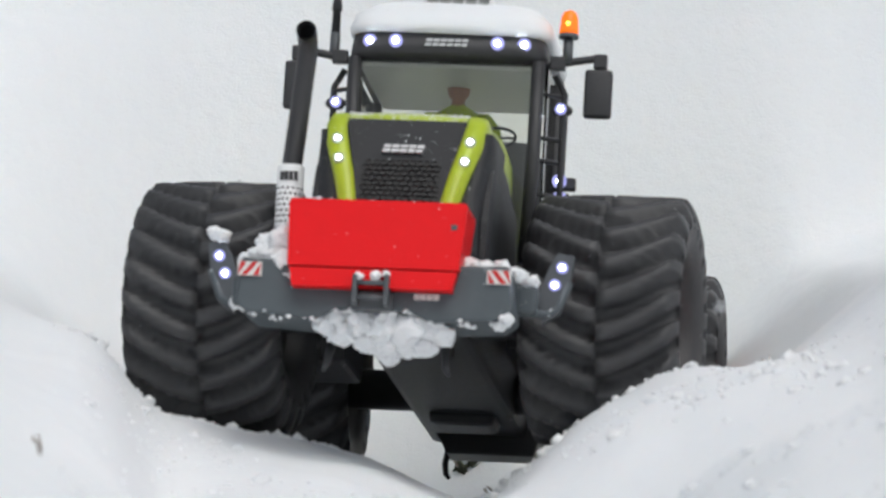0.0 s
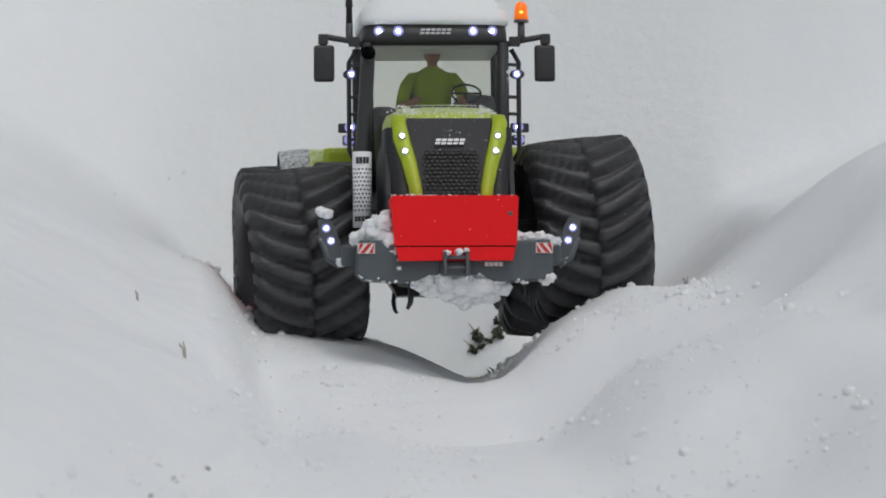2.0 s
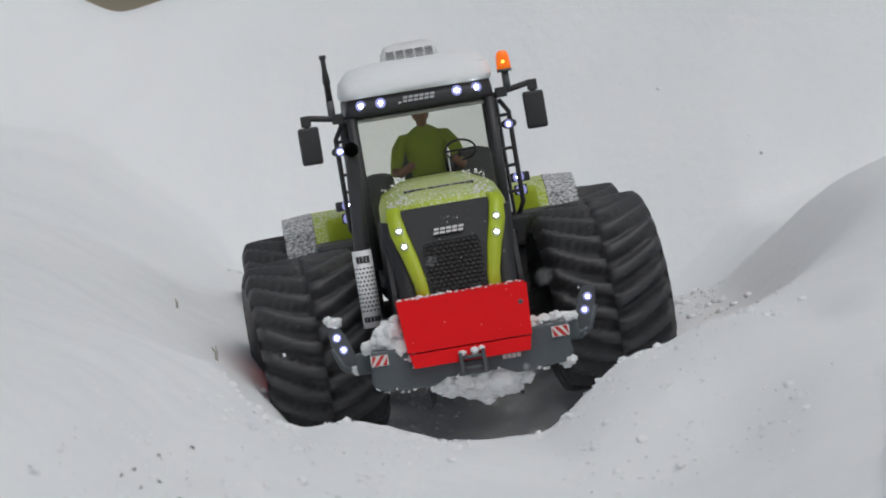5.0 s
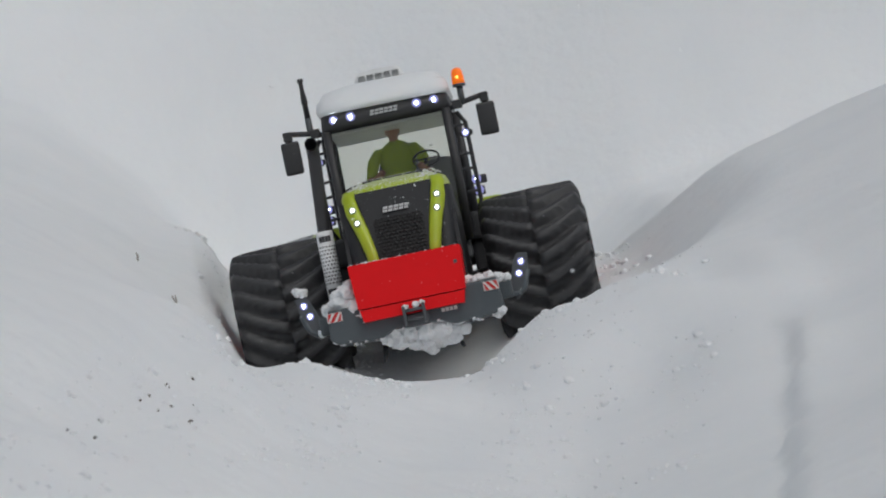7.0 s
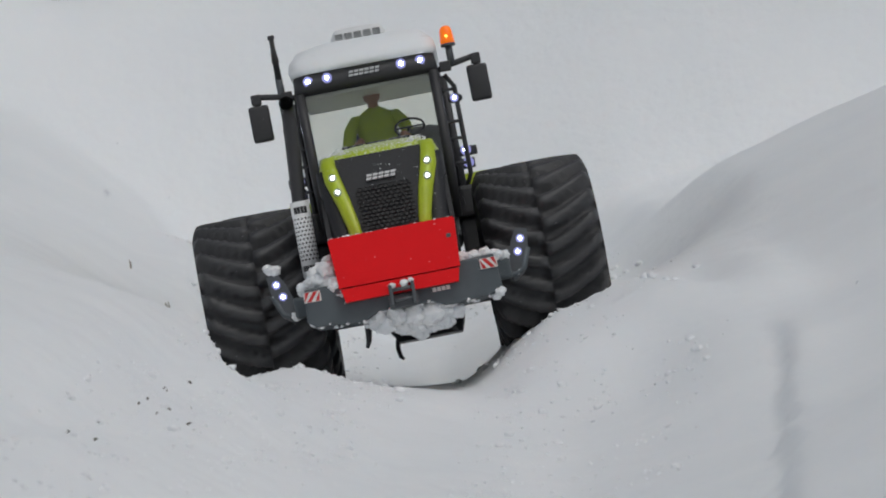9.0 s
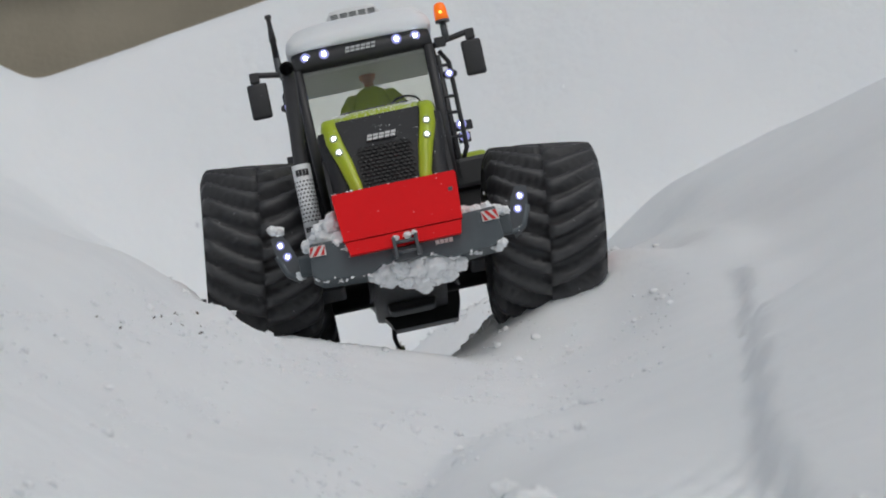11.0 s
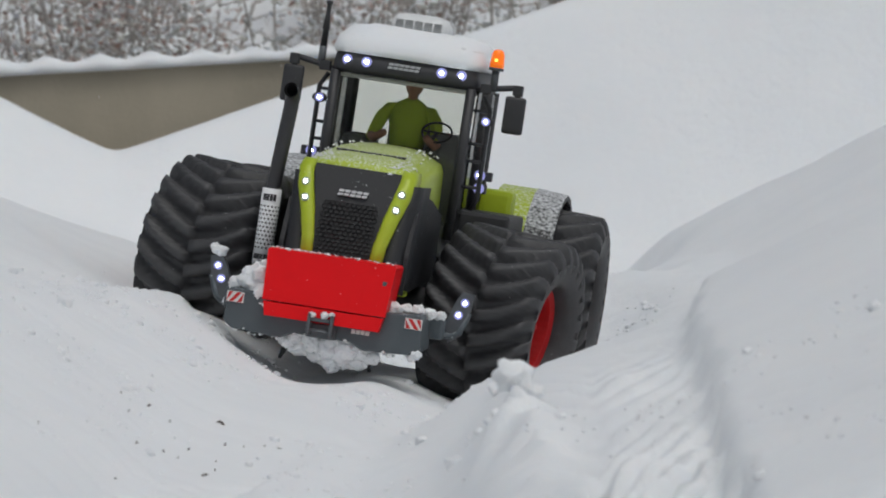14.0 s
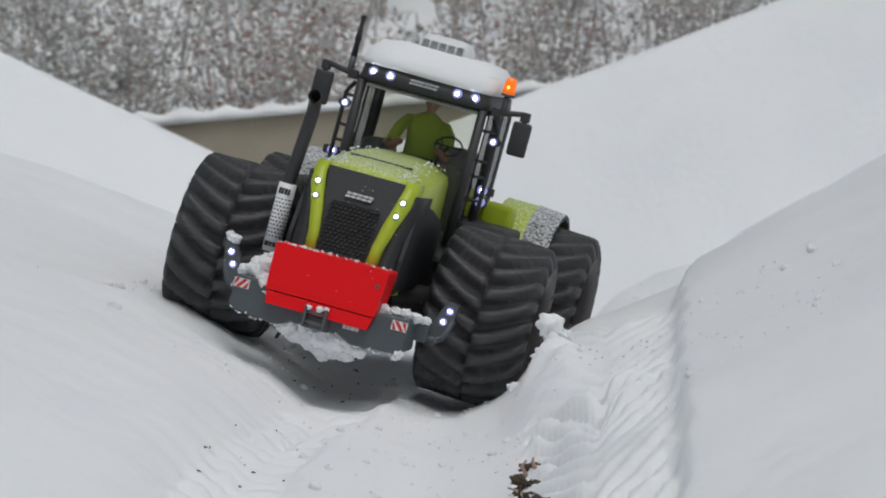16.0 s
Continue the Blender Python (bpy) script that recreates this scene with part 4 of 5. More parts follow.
def build_chassis(tractor):
    bm = bmesh.new()
    box(bm, -0.028, 0.028, 0.055, 0.46, 0.058, 0.098, 0.004)
    box(bm, -0.036, 0.036, 0.30, 0.46, 0.085, 0.125, 0.004)
    part("frame", bm, BLACK, tractor, "black chassis frame")
    bm = bmesh.new()
    prism(bm, [(-0.046, 0.092), (-0.018, 0.052), (-0.016, 0.047), (0.033, 0.047), (0.037, 0.060), (0.040, 0.092)], 0.425, 0.452, 0.0015)
    rear = part("rear_coupling", bm, BLACK, tractor, "black rear coupling plate")
    bm = bmesh.new()
    rod(bm, [(-0.0165, 0.44, 0.050), (-0.0175, 0.438, 0.043), (-0.0165, 0.437, 0.037), (-0.0145, 0.437, 0.0345)], [0.0018, 0.0018, 0.0016, 0.0010], 8)
    part("hook", bm, BLACK, rear)
    for s in (-1, 1):
        bm = bmesh.new()
        rod(bm, [(s * 0.026, 0.075, 0.060), (s * 0.027, 0.045, 0.046), (s * 0.0275, 0.034, 0.036), (s * 0.0285, 0.030, 0.027), (s * 0.0305, 0.031, 0.0225)], [0.0032, 0.0030, 0.0024, 0.0018, 0.0011], 8)
        part("lower_link", bm, BLACK, tractor, "small black link hook under the beam")
    for y in (FRONT_Y, REAR_Y):
        bm = bmesh.new()
        rod(bm, [(-0.085, y, AXLE_Z), (0.085, y, AXLE_Z)], 0.011, 14)
        box(bm, -0.018, 0.018, y - 0.018, y + 0.018, AXLE_Z - 0.020, AXLE_Z + 0.018, 0.004)
        bmesh.ops.translate(bm, vec=(0, -y, -AXLE_Z), verts=bm.verts)
        axle = part("axle", bm, BLACK, tractor)
        axle.location = (0, y, AXLE_Z)
        AXLES.append(axle)
    for s in (-1, 1):
        bm = bmesh.new()
        box(bm, s * 0.066 - 0.020, s * 0.066 + 0.020, 0.208, 0.292, 0.112, 0.134, 0.003)
        box(bm, s * 0.060 - 0.014, s * 0.060 + 0.014, 0.214, 0.286, 0.060, 0.112, 0.003)
        part("tank_box", bm, BLACK, tractor, "black tank and step box")
        bm = bmesh.new()
        for z in (0.045, 0.068, 0.090):
            box(bm, s * 0.082 - 0.006, s * 0.082 + 0.006, 0.222, 0.262, z, z + 0.003, 0.0006)
        rod(bm, [(s * 0.082, 0.220, 0.045), (s * 0.082, 0.220, 0.112)], 0.0015, 6)
        rod(bm, [(s * 0.082, 0.264, 0.045), (s * 0.082, 0.264, 0.112)], 0.0015, 6)
        part("step_ladder", bm, BLACK, tractor)
        # rear wing: green inside, dusted black outside
        bm = bmesh.new()
        secs = []
        for k in range(9):
            a = radians(-62 + 124 * k / 8)
            for_y, for_z = REAR_Y + 0.072 * math.sin(a), AXLE_Z + REAR_LIFT + 0.076 * math.cos(a)
            secs.append([(s * 0.058, for_y, for_z), (s * 0.084, for_y, for_z), (s * 0.084, for_y * 1.0 - 0.003 * math.sin(a), for_z - 0.004), (s * 0.058, for_y - 0.003 * math.sin(a), for_z - 0.004)])
        loft(bm, secs)
        wing = part("rear_wing", bm, GREEN, tractor, "green rear wing with dusted black edge")
        bm = bmesh.new()
        secs = []
        for k in range(9):
            a = radians(-66 + 132 * k / 8)
            for_y, for_z = REAR_Y + 0.073 * math.sin(a), AXLE_Z + REAR_LIFT + 0.0765 * math.cos(a)
            secs.append([(s * 0.0843, for_y, for_z), (s * 0.106, for_y, for_z - 0.002), (s * 0.106, for_y, for_z - 0.006), (s * 0.0843, for_y, for_z - 0.005)])
        loft(bm, secs)
        part("wing_edge", bm, BLACK_DUSTY, wing)
        bm = bmesh.new()
        box(bm, s * 0.064 - 0.012, s * 0.064 + 0.012, 0.292, 0.312, 0.118, 0.150, 0.004)
        part("wing_front", bm, GREEN_CLEAN, wing)
    bm = bmesh.new()
    loft(bm, [[(x, 0.310, z) for x, z in ((-0.04, 0.12), (-0.04, 0.150), (0.04, 0.150), (0.04, 0.12))], [(x, 0.46, z) for x, z in ((-0.036, 0.11), (-0.036, 0.142), (0.036, 0.142), (0.036, 0.11))]])
    part("rear_deck", bm, GREEN, tractor)


def build_weight(tractor):
    """Front ballast on the hitch: grey beam, red block, warning plates and lamp guards."""
    w = new("front_weight")
    w.parent = tractor
    tagged(w, "red and grey front ballast caked with snow")
    tilt = lambda z: -0.009 + (z - 0.07) * 0.22
    bm = bmesh.new()
    loft(bm, [[(x, tilt(z) + d, z) for x, z in ((-0.0408, 0.0625), (-0.0428, 0.095), (-0.0415, 0.0965), (0.0415, 0.0965), (0.0428, 0.095), (0.0408, 0.0625))] for d in (0.0, 0.0008, 0.034)])
    block = part("red_block", bm, RED, w, "red steel ballast block")
    bm = bmesh.new()
    loft(bm, [[(x, tilt(z) + d, z) for x, z in ((-0.0380, 0.0525), (-0.0400, 0.0616), (0.0400, 0.0616), (0.0380, 0.0525))] for d in (0.0003, 0.030)])
    part("red_foot", bm, RED, block)
    bm = bmesh.new()
    box(bm, 0.0355, 0.0385, tilt(0.085) - 0.0006, tilt(0.085) + 0.002, 0.0825, 0.0855, 0.0005)
    part("bolt", bm, STEEL, block)
    bm = bmesh.new()
    outline = [(-0.066, 0.045), (-0.064, 0.067), (-0.034, 0.066), (-0.03, 0.060), (0.03, 0.060), (0.034, 0.066), (0.064, 0.067), (0.066, 0.045), (0.060, 0.0405), (0.028, 0.0385), (0.018, 0.043), (-0.018, 0.043), (-0.028, 0.0385), (-0.060, 0.0405)]
    prism(bm, outline, -0.004, 0.038, 0.0015)
    beam = part("grey_beam", bm, GREY, w, "slate grey ballast beam")
    for s in (-1, 1):
        bm = bmesh.new()
        box(bm, s * 0.0595 - 0.0058, s * 0.0595 + 0.0058, -0.0055, -0.0045, 0.0575, 0.0645, 0.0004)
        plate = part("warning_plate", bm, PLATE, beam, "red and white striped warning plate")
        bm = bmesh.new()
        for k in (-1, 0, 1):
            cx = s * 0.0595 + k * 0.0056
            q = [(cx - 0.0040, 0.0578), (cx - 0.0012, 0.0578), (cx + 0.0040, 0.0642), (cx + 0.0012, 0.0642)]
            if s > 0:
                q = [(2 * cx - x, z) for x, z in q][::-1]
            q = [(min(max(x, s * 0.0595 - 0.0056), s * 0.0595 + 0.0056), z) for x, z in q]
            a = [bm.verts.new((x, -0.0058, z)) for x, z in q]
            bm.faces.new(a)
        part("red_stripe", bm, STRIPE, plate)
    bm = bmesh.new()
    for i in range(4):
        for j, h in ((0, 0.0028), (1, 0.0022)):
            x = 0.0210 + i * 0.0031
            z = 0.0545 - j * 0.0042
            box(bm, x - 0.0013, x + 0.0013, -0.0052, -0.0038, z - h * 0.62, z + h * 0.62)
    part("plate_bar", bm, PLATE, beam)
    # hitch in the middle
    bm = bmesh.new()
    for x in (-0.0075, 0.0075):
        box(bm, x - 0.0012, x + 0.0012, -0.016, -0.002, 0.044, 0.0585, 0.0006)
    rod(bm, [(-0.009, -0.014, 0.0475), (0.009, -0.014, 0.0475)], 0.0012, 8)
    rod(bm, [(-0.008, -0.014, 0.0545), (0.008, -0.014, 0.0545)], 0.0014, 8)
    box(bm, -0.010, 0.010, -0.0075, 0.0, 0.0425, 0.0520, 0.001)
    part("hitch", bm, STEEL, w, "small grey hitch with pins")
    # lamp guards on arms
    for s in (-1, 1):
        bm = bmesh.new()
        prof = [(s * 0.0755, 0.0500), (s * 0.0725, 0.0625), (s * 0.0775, 0.0775), (s * 0.0815, 0.0845), (s * 0.0895, 0.0835), (s * 0.0880, 0.0705), (s * 0.0835, 0.0555)]
        loft(bm, [[(x, 0.052 + d - (z - 0.05) * 0.05, z) for x, z in prof] for d in (0.0, 0.0008, 0.006)])
        guard = part("lamp_guard", bm, STEEL, w, "dark plate with two lit lamps", False)
        bm = bmesh.new()
        rod(bm, [(s * 0.060, 0.030, 0.056), (s * 0.068, 0.046, 0.0545), (s * 0.0765, 0.053, 0.0545), (s * 0.0825, 0.053, 0.0575), (s * 0.0875, 0.053, 0.071)], 0.0022, 8)
        box(bm, s * 0.068 - 0.006, s * 0.068 + 0.006, 0.034, 0.046, 0.0515, 0.0655, 0.002)
        part("guard_arm", bm, GREY, guard)
        lamp(guard, s * 0.0838, 0.0505, 0.0775, 0.0029, HALO_LENS)
        lamp(guard, s * 0.0806, 0.0510, 0.0690, 0.0029, HALO_LENS)
    # snow caked on the ballast
    rng = random.Random(3)

    def cake(name, spots, label, grow=1.0):
        for k, (x, y, z, r) in enumerate(spots):
            bm = bmesh.new()
            r *= grow
            made = bmesh.ops.create_icosphere(bm, subdivisions=4, radius=1.0)["verts"]
            off = Vector((rng.uniform(0, 50), rng.uniform(0, 50), rng.uniform(0, 50)))
            for v in made:
                q = v.co.copy()
                puff = 1 + 0.34 * noise.noise(q * 1.5 + off) + 0.40 * abs(noise.noise(q * 3.1 + off)) + 0.22 * abs(noise.noise(q * 7.0 + off)) - 0.15
                v.co = Vector((x, y, z)) + Vector((q.x, q.y, q.z * 0.82)) * r * puff
            for f in bm.faces:
                f.smooth = True
            part(name, bm, SNOW_CLUMP, w, label)
    cake("caked_snow", [(-0.050, 0.012, 0.0705, 0.0085), (-0.043, 0.004, 0.0645, 0.0075), (-0.056, 0.018, 0.0715, 0.0065), (-0.047, 0.006, 0.078, 0.0055), (-0.038, 0.002, 0.0595, 0.006), (-0.036, 0.0, 0.0545, 0.0042), (-0.064, 0.022, 0.069, 0.005), (-0.050, 0.02, 0.080, 0.005), (-0.045, 0.012, 0.084, 0.004), (-0.053, 0.016, 0.0765, 0.0065)], "thick lump of caked snow", 1.15)
    cake("caked_snow", [(0.044, 0.01, 0.068, 0.0055), (0.051, 0.014, 0.069, 0.0045), (0.058, 0.016, 0.0695, 0.0045), (0.065, 0.024, 0.068, 0.0045), (0.040, 0.004, 0.063, 0.0045), (0.0705, 0.036, 0.067, 0.004)], "ridge of caked snow")
    cake("caked_snow", [(-0.084, 0.051, 0.0875, 0.0048), (-0.0875, 0.051, 0.0895, 0.0032)], "snow on the lamp guard")
    cake("caked_snow", [(-0.0735, 0.050, 0.0545, 0.0040), (0.0635, -0.002, 0.0415, 0.0038), (0.061, 0.0, 0.0385, 0.003), (-0.062, 0.0, 0.0440, 0.003)], "bits of snow")
    cake("caked_snow", [(0.005, 0.006, 0.0375, 0.0095), (-0.006, 0.006, 0.0395, 0.008), (0.016, 0.006, 0.0365, 0.0095), (0.006, 0.013, 0.0300, 0.0085), (-0.003, 0.013, 0.0320, 0.007), (0.016, 0.013, 0.0300, 0.0075), (0.025, 0.006, 0.0365, 0.006), (0.022, 0.004, 0.0405, 0.006), (-0.018, 0.004, 0.0405, 0.005), (0.030, 0.003, 0.0400, 0.0035), (-0.027, 0.003, 0.0400, 0.003), (0.007, 0.015, 0.0240, 0.005), (0.033, 0.010, 0.0350, 0.006), (-0.015, 0.010, 0.0345, 0.0075), (-0.023, 0.008, 0.0375, 0.006), (0.025, 0.013, 0.0305, 0.006), (0.002, -0.014, 0.0580, 0.0028), (-0.006, -0.014, 0.0575, 0.0024), (0.007, -0.013, 0.0590, 0.002)], "cake of snow hanging under the beam")
    bm = bmesh.new()
    for k in range(60):
        x = rng.uniform(-0.042, 0.042)
        lump(bm, x, tilt(0.0965) + rng.uniform(0.0, 0.03), 0.0968, rng.uniform(0.0007, 0.0016), k, 0.6, 0.5, 1)
    for k in range(70):
        x = rng.uniform(-0.062, 0.062)
        low = 0.0405 if abs(x) > 0.05 else 0.0390 if abs(x) > 0.026 else 0.0430
        lump(bm, x, rng.uniform(-0.005, 0.004), low + rng.uniform(-0.0012, 0.001), rng.uniform(0.0006, 0.0019), k, 0.7, 0.5, 1)
    tagged(part("snow_crumb", bm, SNOW_CLUMP, w), kind="stuff")
    return w


def build_tractor():
    tractor = tagged(new("model_tractor"), "green radio-controlled model tractor with huge black tyres in snow", "tractor")
    build_hood(tractor)
    build_exhaust(tractor)
    build_cab(tractor)
    build_chassis(tractor)
    weight = build_weight(tractor)
    tyre, rim = build_tyre_mesh(), build_rim_mesh()
    wheels = []
    for y in (FRONT_Y, REAR_Y):
        for s in (-1, 1):
            wheel = new("wheel")
            wheel.parent = tractor
            wheel.location = (s * WHEEL_X, y, AXLE_Z + (REAR_LIFT if y > 0.2 else 0))
            t = new("tyre", tyre)
            r = new("rim", rim)
            t.parent = r.parent = wheel
            if s < 0:
                r.rotation_euler = (0, 0, math.pi)
            wheels.append((wheel, s, y))
    # snow crumbs along the hood's edge
    rng = random.Random(8)
    bm = bmesh.new()
    for k in range(340):
        x = rng.uniform(-0.036, 0.036)
        y = 0.064 + 0.02 * rng.random() ** 2 if rng.random() < 0.6 else rng.uniform(0.07, 0.18)
        lump(bm, x, y, float(np.interp(y, [0.060, 0.066, 0.09, 0.135, 0.185], [0.1550, 0.1580, 0.1625, 0.1680, 0.1705])) - 0.55 * max(0.0, abs(x) - 0.029), rng.uniform(0.0005, 0.0013), k, 0.7, 0.5, 1)
    tagged(part("snow_crumb", bm, SNOW_CLUMP, tractor, "scattered snow crumbs"), kind="stuff")
    return tractor, weight, wheels


TRACTOR_OB, WEIGHT_OB, WHEELS = build_tractor()
# ---- loose things in the snow
def build_clumps():
    rng = random.Random(12)
    spots = [(KNOB_X, KNOB_Y, 0.006), (KNOB_X - 0.007, KNOB_Y - 0.01, 0.006), (KNOB_X + 0.008, KNOB_Y + 0.004, 0.007), (KNOB_X + 0.001, KNOB_Y + 0.002, 0.009)]
    for k in range(20):
        side = rng.choice((-1, 1))
        y = rng.uniform(-0.5, 0.6)
        ys, xs = RUTS[side]
        x = float(np.interp(y, ys, xs)) + side * rng.uniform(0.02, 0.09) + rng.uniform(-0.02, 0.02)
        spots.append((x, y, rng.uniform(0.002, 0.0055)))
    for k, (x, y, r) in enumerate(spots):
        bm = bmesh.new()
        lump(bm, 0, 0, 0, r, k, 0.85, 0.6, 3)
        ob = part("snow_clump", bm, SNOW_CLUMP)
        ob.location = (x, y, float(ground(x, y)) + r * 0.35)
        tagged(ob, "broken lump of snow beside the rut", "snow clump", "snow clumps")


def build_crumbs():
    """Loose crumbs of snow along the shoulders of both ruts."""
    rng = np.random.RandomState(31)
    bm = bmesh.new()
    bmesh.ops.create_icosphere(bm, subdivisions=1, radius=1.0)
    ball = np.array([tuple(v.co) for v in bm.verts])
    tris = np.array([[v.index for v in f.verts] for f in bm.faces])
    bm.free()
    n = 7000
    side = rng.choice((-1, 1), n)
    y = 2.62 - 3.1 * rng.rand(n) ** 1.7
    y = y + 0.02 * lattice(y, y * 0 + 3.0, 0.05, 61)
    edge = rng.choice((-0.046, 0.046, 0.0), n, p=(0.36, 0.36, 0.28))
    x = np.where(side > 0, np.interp(y, *RUTS[1]), np.interp(y, *RUTS[-1])) + edge + rng.normal(0, 0.014, n)
    keep = lattice(x, y, 0.07, 62) > -0.25
    x, y = x[keep], y[keep]
    r = 0.0006 + 0.0011 * rng.rand(len(x)) ** 2 + 0.0022 * (rng.rand(len(x)) > 0.95)
    z = ground(x, y) + 0.2 * r
    shape = 1 + 0.35 * rng.uniform(-1, 1, (len(x), len(ball), 1))
    verts = np.stack([x, y, z], -1)[:, None, :] + ball[None] * shape * r[:, None, None] * np.array([1, 1, 0.75])
    faces = tris[None] + (np.arange(len(x)) * len(ball))[:, None, None]
    me = bpy.data.meshes.new("snow_crumbs")
    me.from_pydata(verts.reshape(-1, 3).tolist(), [], faces.reshape(-1, 3).tolist())
    me.polygons.foreach_set("use_smooth", [True] * len(me.polygons))
    me.materials.append(SNOW)
    tagged(new("snow_crumbs", me), "small loose crumbs of snow along the ruts", "snow", kind="stuff")


def build_debris():
    rng = random.Random(4)
    v, f = [], []
    for k in range(46):
        y = rng.uniform(-0.62, 0.35) if k < 34 else rng.uniform(0.86, 1.36)
        x = old_tracks(y)[0] + rng.gauss(-0.02, 0.025) if k < 34 else 0.105 - 0.17 * (1.37 - y) + rng.gauss(0, 0.014)
        p = Vector((x, y, float(ground(x, y)) + 0.0008))
        a = Vector((rng.uniform(-1, 1), rng.uniform(-1, 1), rng.uniform(0, 0.5))) * rng.uniform(0.0008, 0.0026)
        b = a.orthogonal().normalized() * rng.uniform(0.0004, 0.0011)
        n = len(v)
        v.extend([tuple(p - a), tuple(p + b), tuple(p + a), tuple(p - b), tuple(p + Vector((0, 0, 0.001)))])
        f.extend([(n, n + 1, n + 4), (n + 1, n + 2, n + 4), (n + 2, n + 3, n + 4), (n + 3, n, n + 4)])
    me = bpy.data.meshes.new("debris")
    me.from_pydata(v, [], f)
    me.materials.append(EARTH)
    tagged(new("debris", me), "dark specks of soil and straw in the ruts", "debris", kind="stuff")


def build_stems():
    """Dry stalks that stick out of the snow."""
    rng = random.Random(7)
    for x, y, h in STALKS:
        bm = bmesh.new()
        for k in range(3):
            dx = rng.uniform(-0.4, 0.4)
            rod(bm, [(0, 0, -0.01), (dx * h * 0.4, 0, h * 0.5), (dx * h, rng.uniform(-0.2, 0.2) * h, h * rng.uniform(0.7, 1))], [0.0009, 0.0007, 0.0004], 5)
        ob = part("grass_stalk", bm, TWIG)
        ob.location = (x, y, float(ground(x, y)))
        tagged(ob, "dry brown grass stalk in the snow", "plant", "dry stalks")


def build_tufts():
    """Withered weeds that show where the snow has slid off, in the hollow behind the way."""
    rng = random.Random(21)
    for x, y, wide, n in ((0.325, 3.045, 0.024, 9), (0.309, 2.735, 0.013, 5)):
        tuft = tagged(new("weed_tuft"), "withered dark green weeds half buried in snow", "plant", "weeds in the hollow")
        tuft.location = (x, y, float(ground(x, y)))
        for k in range(n):
            dx, dy = rng.uniform(-0.5, 0.5) * wide, rng.uniform(-0.006, 0.004)
            dz = float(ground(x + dx, y + dy)) - tuft.location.z
            bm = bmesh.new()
            lump(bm, dx, dy, dz + 0.001, rng.uniform(0.0025, 0.0048), k + 60, 0.8, 1.1, 3)
            part("leaf_clump", bm, WEED, tuft, "", True)
            lean = rng.uniform(-0.005, 0.005)
            bm = bmesh.new()
            rod(bm, [(dx, dy, dz - 0.004), (dx + lean, dy, dz + 0.005), (dx + 2 * lean, dy, dz + rng.uniform(0.006, 0.010))], [0.0011, 0.0009, 0.0004], 6)
            part("stem", bm, TWIG, tuft)


def build_earth_patch():
    """Bare soil with a broken stem where the snow has been scraped off."""
    rng = random.Random(9)
    patch = tagged(new("earth_patch"), "patch of bare brown soil with dead stems", "soil")
    clods = [(0.146, -0.415, 0.006), (0.150, -0.450, 0.008), (0.139, -0.470, 0.009), (0.147, -0.515, 0.010), (0.131, -0.530, 0.008), (0.124, -0.575, 0.012), (0.142, -0.590, 0.013)]
    clods += [(0.085, -0.600, 0.011), (0.100, -0.610, 0.012), (0.070, -0.615, 0.008)]
    for k, (x, y, r) in enumerate(clods):
        bm = bmesh.new()
        lump(bm, x, y, float(ground(x, y)) - 0.002, r * 0.8, k + 40, 0.65, 1.2, 4)
        part("soil_clod", bm, EARTH, patch, "", True)
    for k in range(9):
        x, y = 0.142 + rng.uniform(-0.009, 0.009), -0.46 + rng.uniform(-0.08, 0.05)
        z = float(ground(x, y))
        bm = bmesh.new()
        rod(bm, [(x, y, z - 0.004), (x + rng.uniform(-0.004, 0.004), y, z + 0.004), (x + rng.uniform(-0.008, 0.006), y, z + rng.uniform(0.004, 0.010))], [0.0016, 0.0012, 0.0006], 6)
        part("dead_stem", bm, RUSSET if k % 3 else EARTH, patch)


build_clumps()
build_crumbs()
build_earth_patch()
build_debris()
build_stems()
build_tufts()


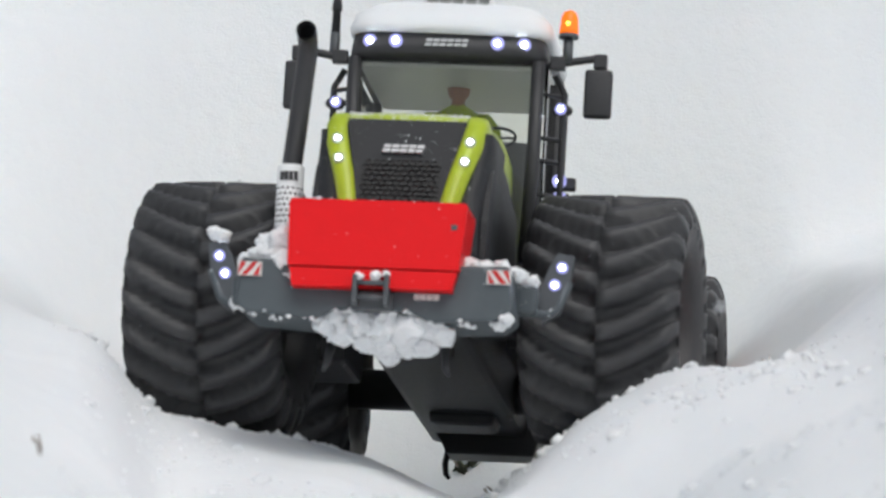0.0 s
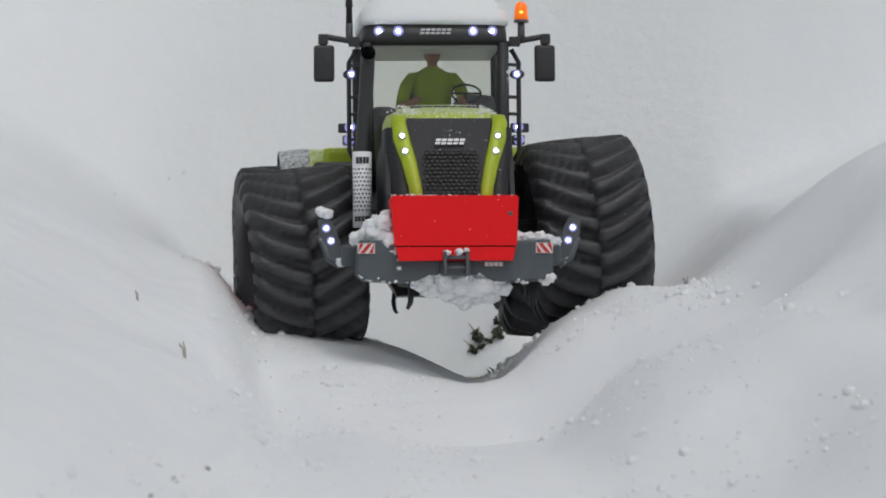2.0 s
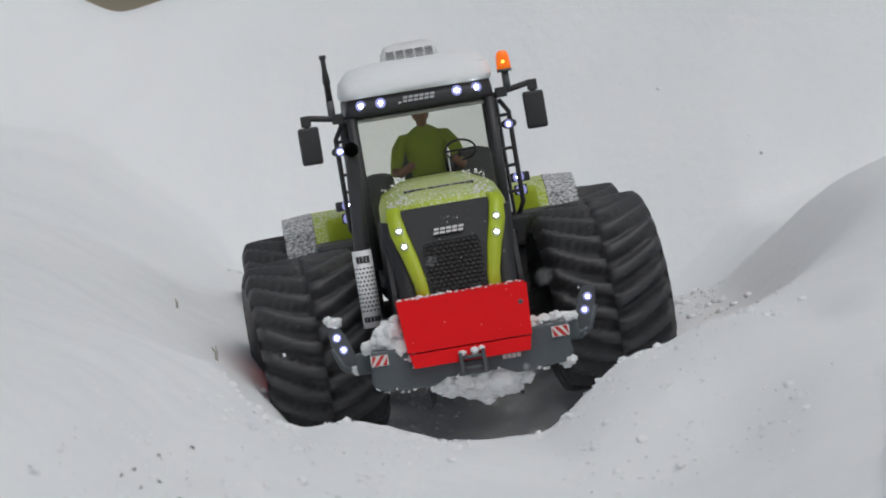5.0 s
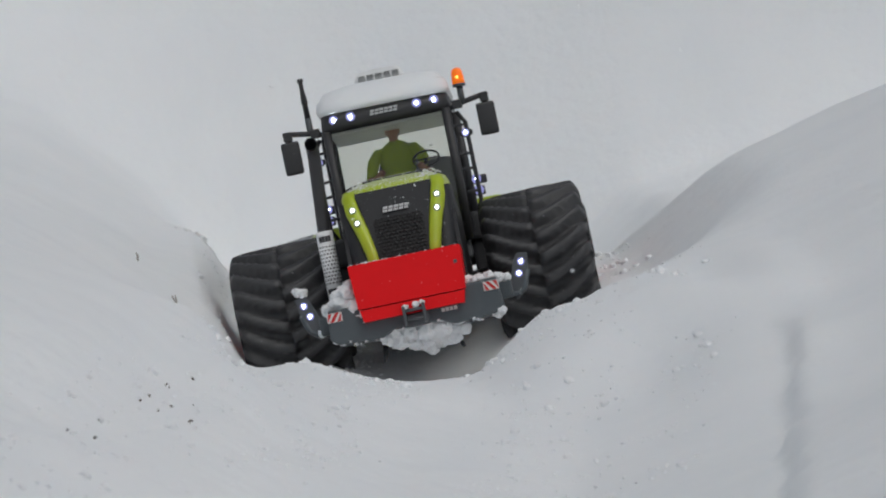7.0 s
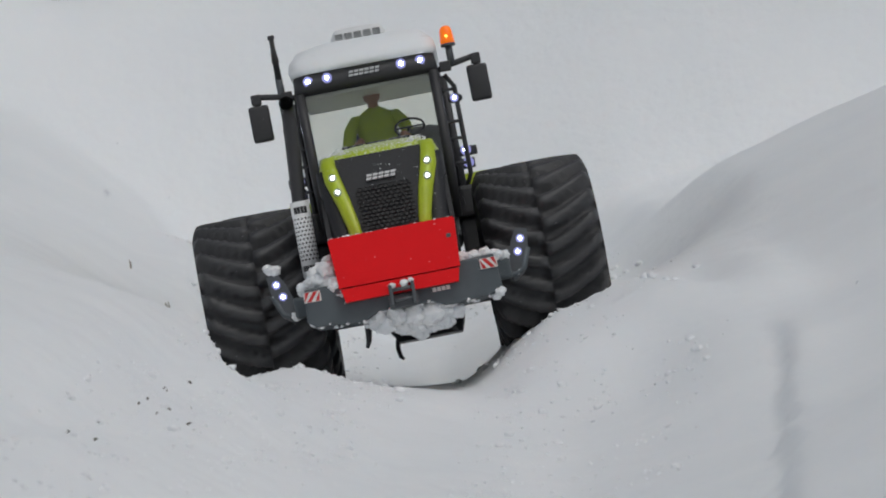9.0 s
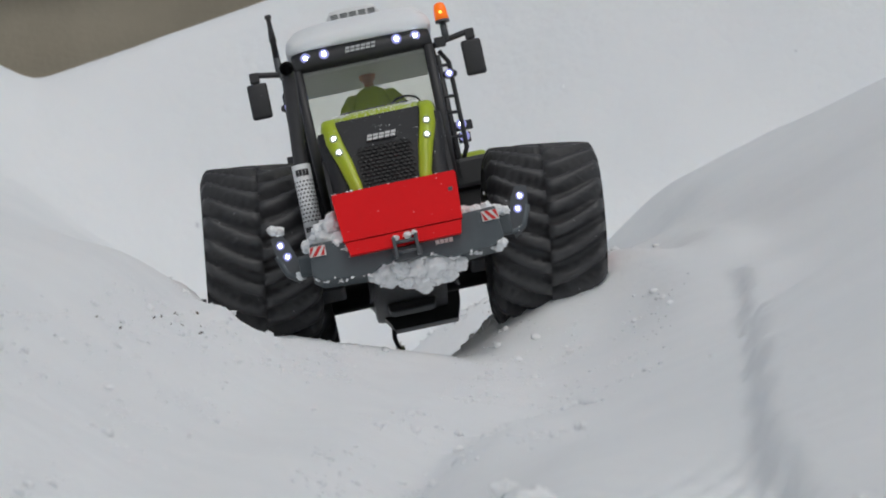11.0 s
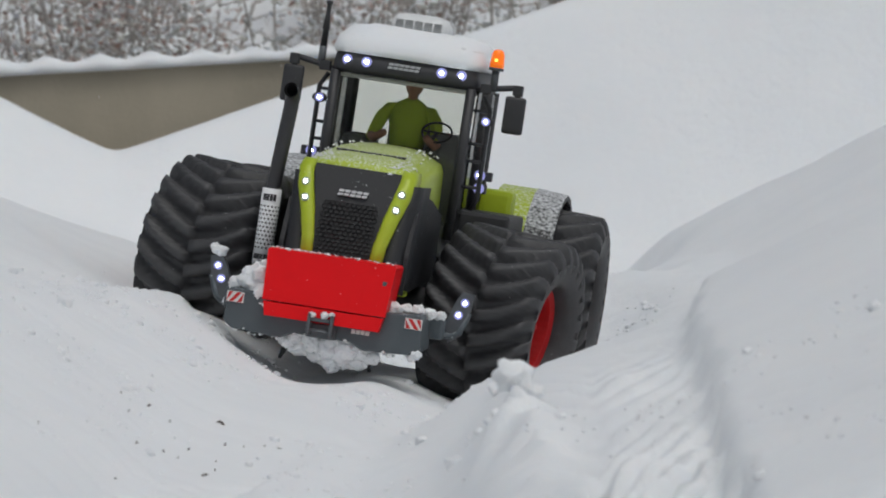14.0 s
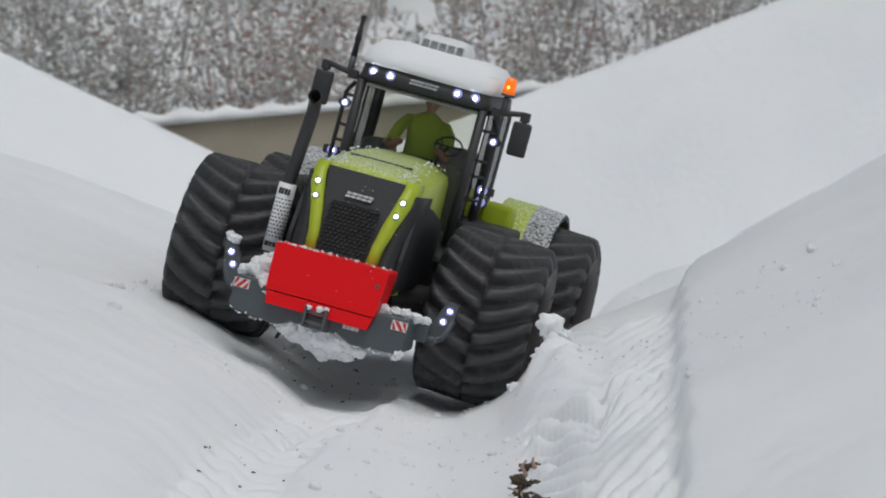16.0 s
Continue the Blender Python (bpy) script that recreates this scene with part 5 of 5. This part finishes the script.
def build_snowfall():
    """Falling flakes, spread over a tall column that sinks."""
    rng = random.Random(21)
    v, f = [], []
    for k in range(FLAKES):
        c = Vector((rng.uniform(-0.5, 0.9), rng.uniform(-0.2, 3.0), rng.uniform(-0.3, 0.6 + FALL * 16)))
        r = rng.uniform(0.0007, 0.0019)
        n = len(v)
        ax = [Vector((rng.uniform(-1, 1), rng.uniform(-1, 1), rng.uniform(-1, 1))).normalized() * r for _ in range(3)]
        for a in ax:
            v.extend([tuple(c + a), tuple(c - a)])
        for i, j, k2 in ((0, 2, 4), (2, 1, 4), (1, 3, 4), (3, 0, 4), (2, 0, 5), (1, 2, 5), (3, 1, 5), (0, 3, 5)):
            f.append((n + i, n + j, n + k2))
    me = bpy.data.meshes.new("snowfall")
    me.from_pydata(v, [], f)
    me.materials.append(SNOW_CLUMP)
    return tagged(new("snowfall", me), "small white snowflakes drifting down", "snowflakes", kind="stuff")


SNOWFALL = build_snowfall()


def motions():
    walk(TRACTOR_OB, [(r[0], pose(*r[1:])) for r in TRACTOR])
    walk(WEIGHT_OB, [(t, pose(x, 0, z)) for t, x, z in LIFT])
    # wheels roll with the way covered; the front pair steers
    times = [r[0] for r in TRACTOR]
    way = [0.0]
    for a, b in zip(TRACTOR, TRACTOR[1:]):
        way.append(way[-1] + (a[2] - b[2]))
    for wheel, s, y in WHEELS:
        rows = []
        for k in range(33):
            t = 0.5 * k
            turn = -math.degrees(float(np.interp(t, times, way)) / RADIUS)
            steer = float(np.interp(t, [q[0] for q in STEER], [q[1] for q in STEER])) if y < 0.2 else 0.0
            swing = float(np.interp(t, [q[0] for q in STEER], [q[2] for q in STEER])) if y < 0.2 else 0.0
            lift = s * WHEEL_X * math.sin(radians(swing))
            m = Matrix.Translation((s * WHEEL_X, y, AXLE_Z + lift + (REAR_LIFT if y > 0.2 else 0))) @ pose(0, 0, 0, 0, -swing, steer) @ pose(0, 0, 0, -turn, 0, 0)
            rows.append((t, m))
        walk(wheel, rows)
    walk(AXLES[0], [(t, pose(0, FRONT_Y, AXLE_Z, 0, -swing, 0)) for t, _, swing in STEER])
    walk(SNOWFALL, [(0, pose(0, 0, 0)), (8, pose(0.05, 0, -FALL * 8)), (16, pose(0, 0, -FALL * 16))])


motions()
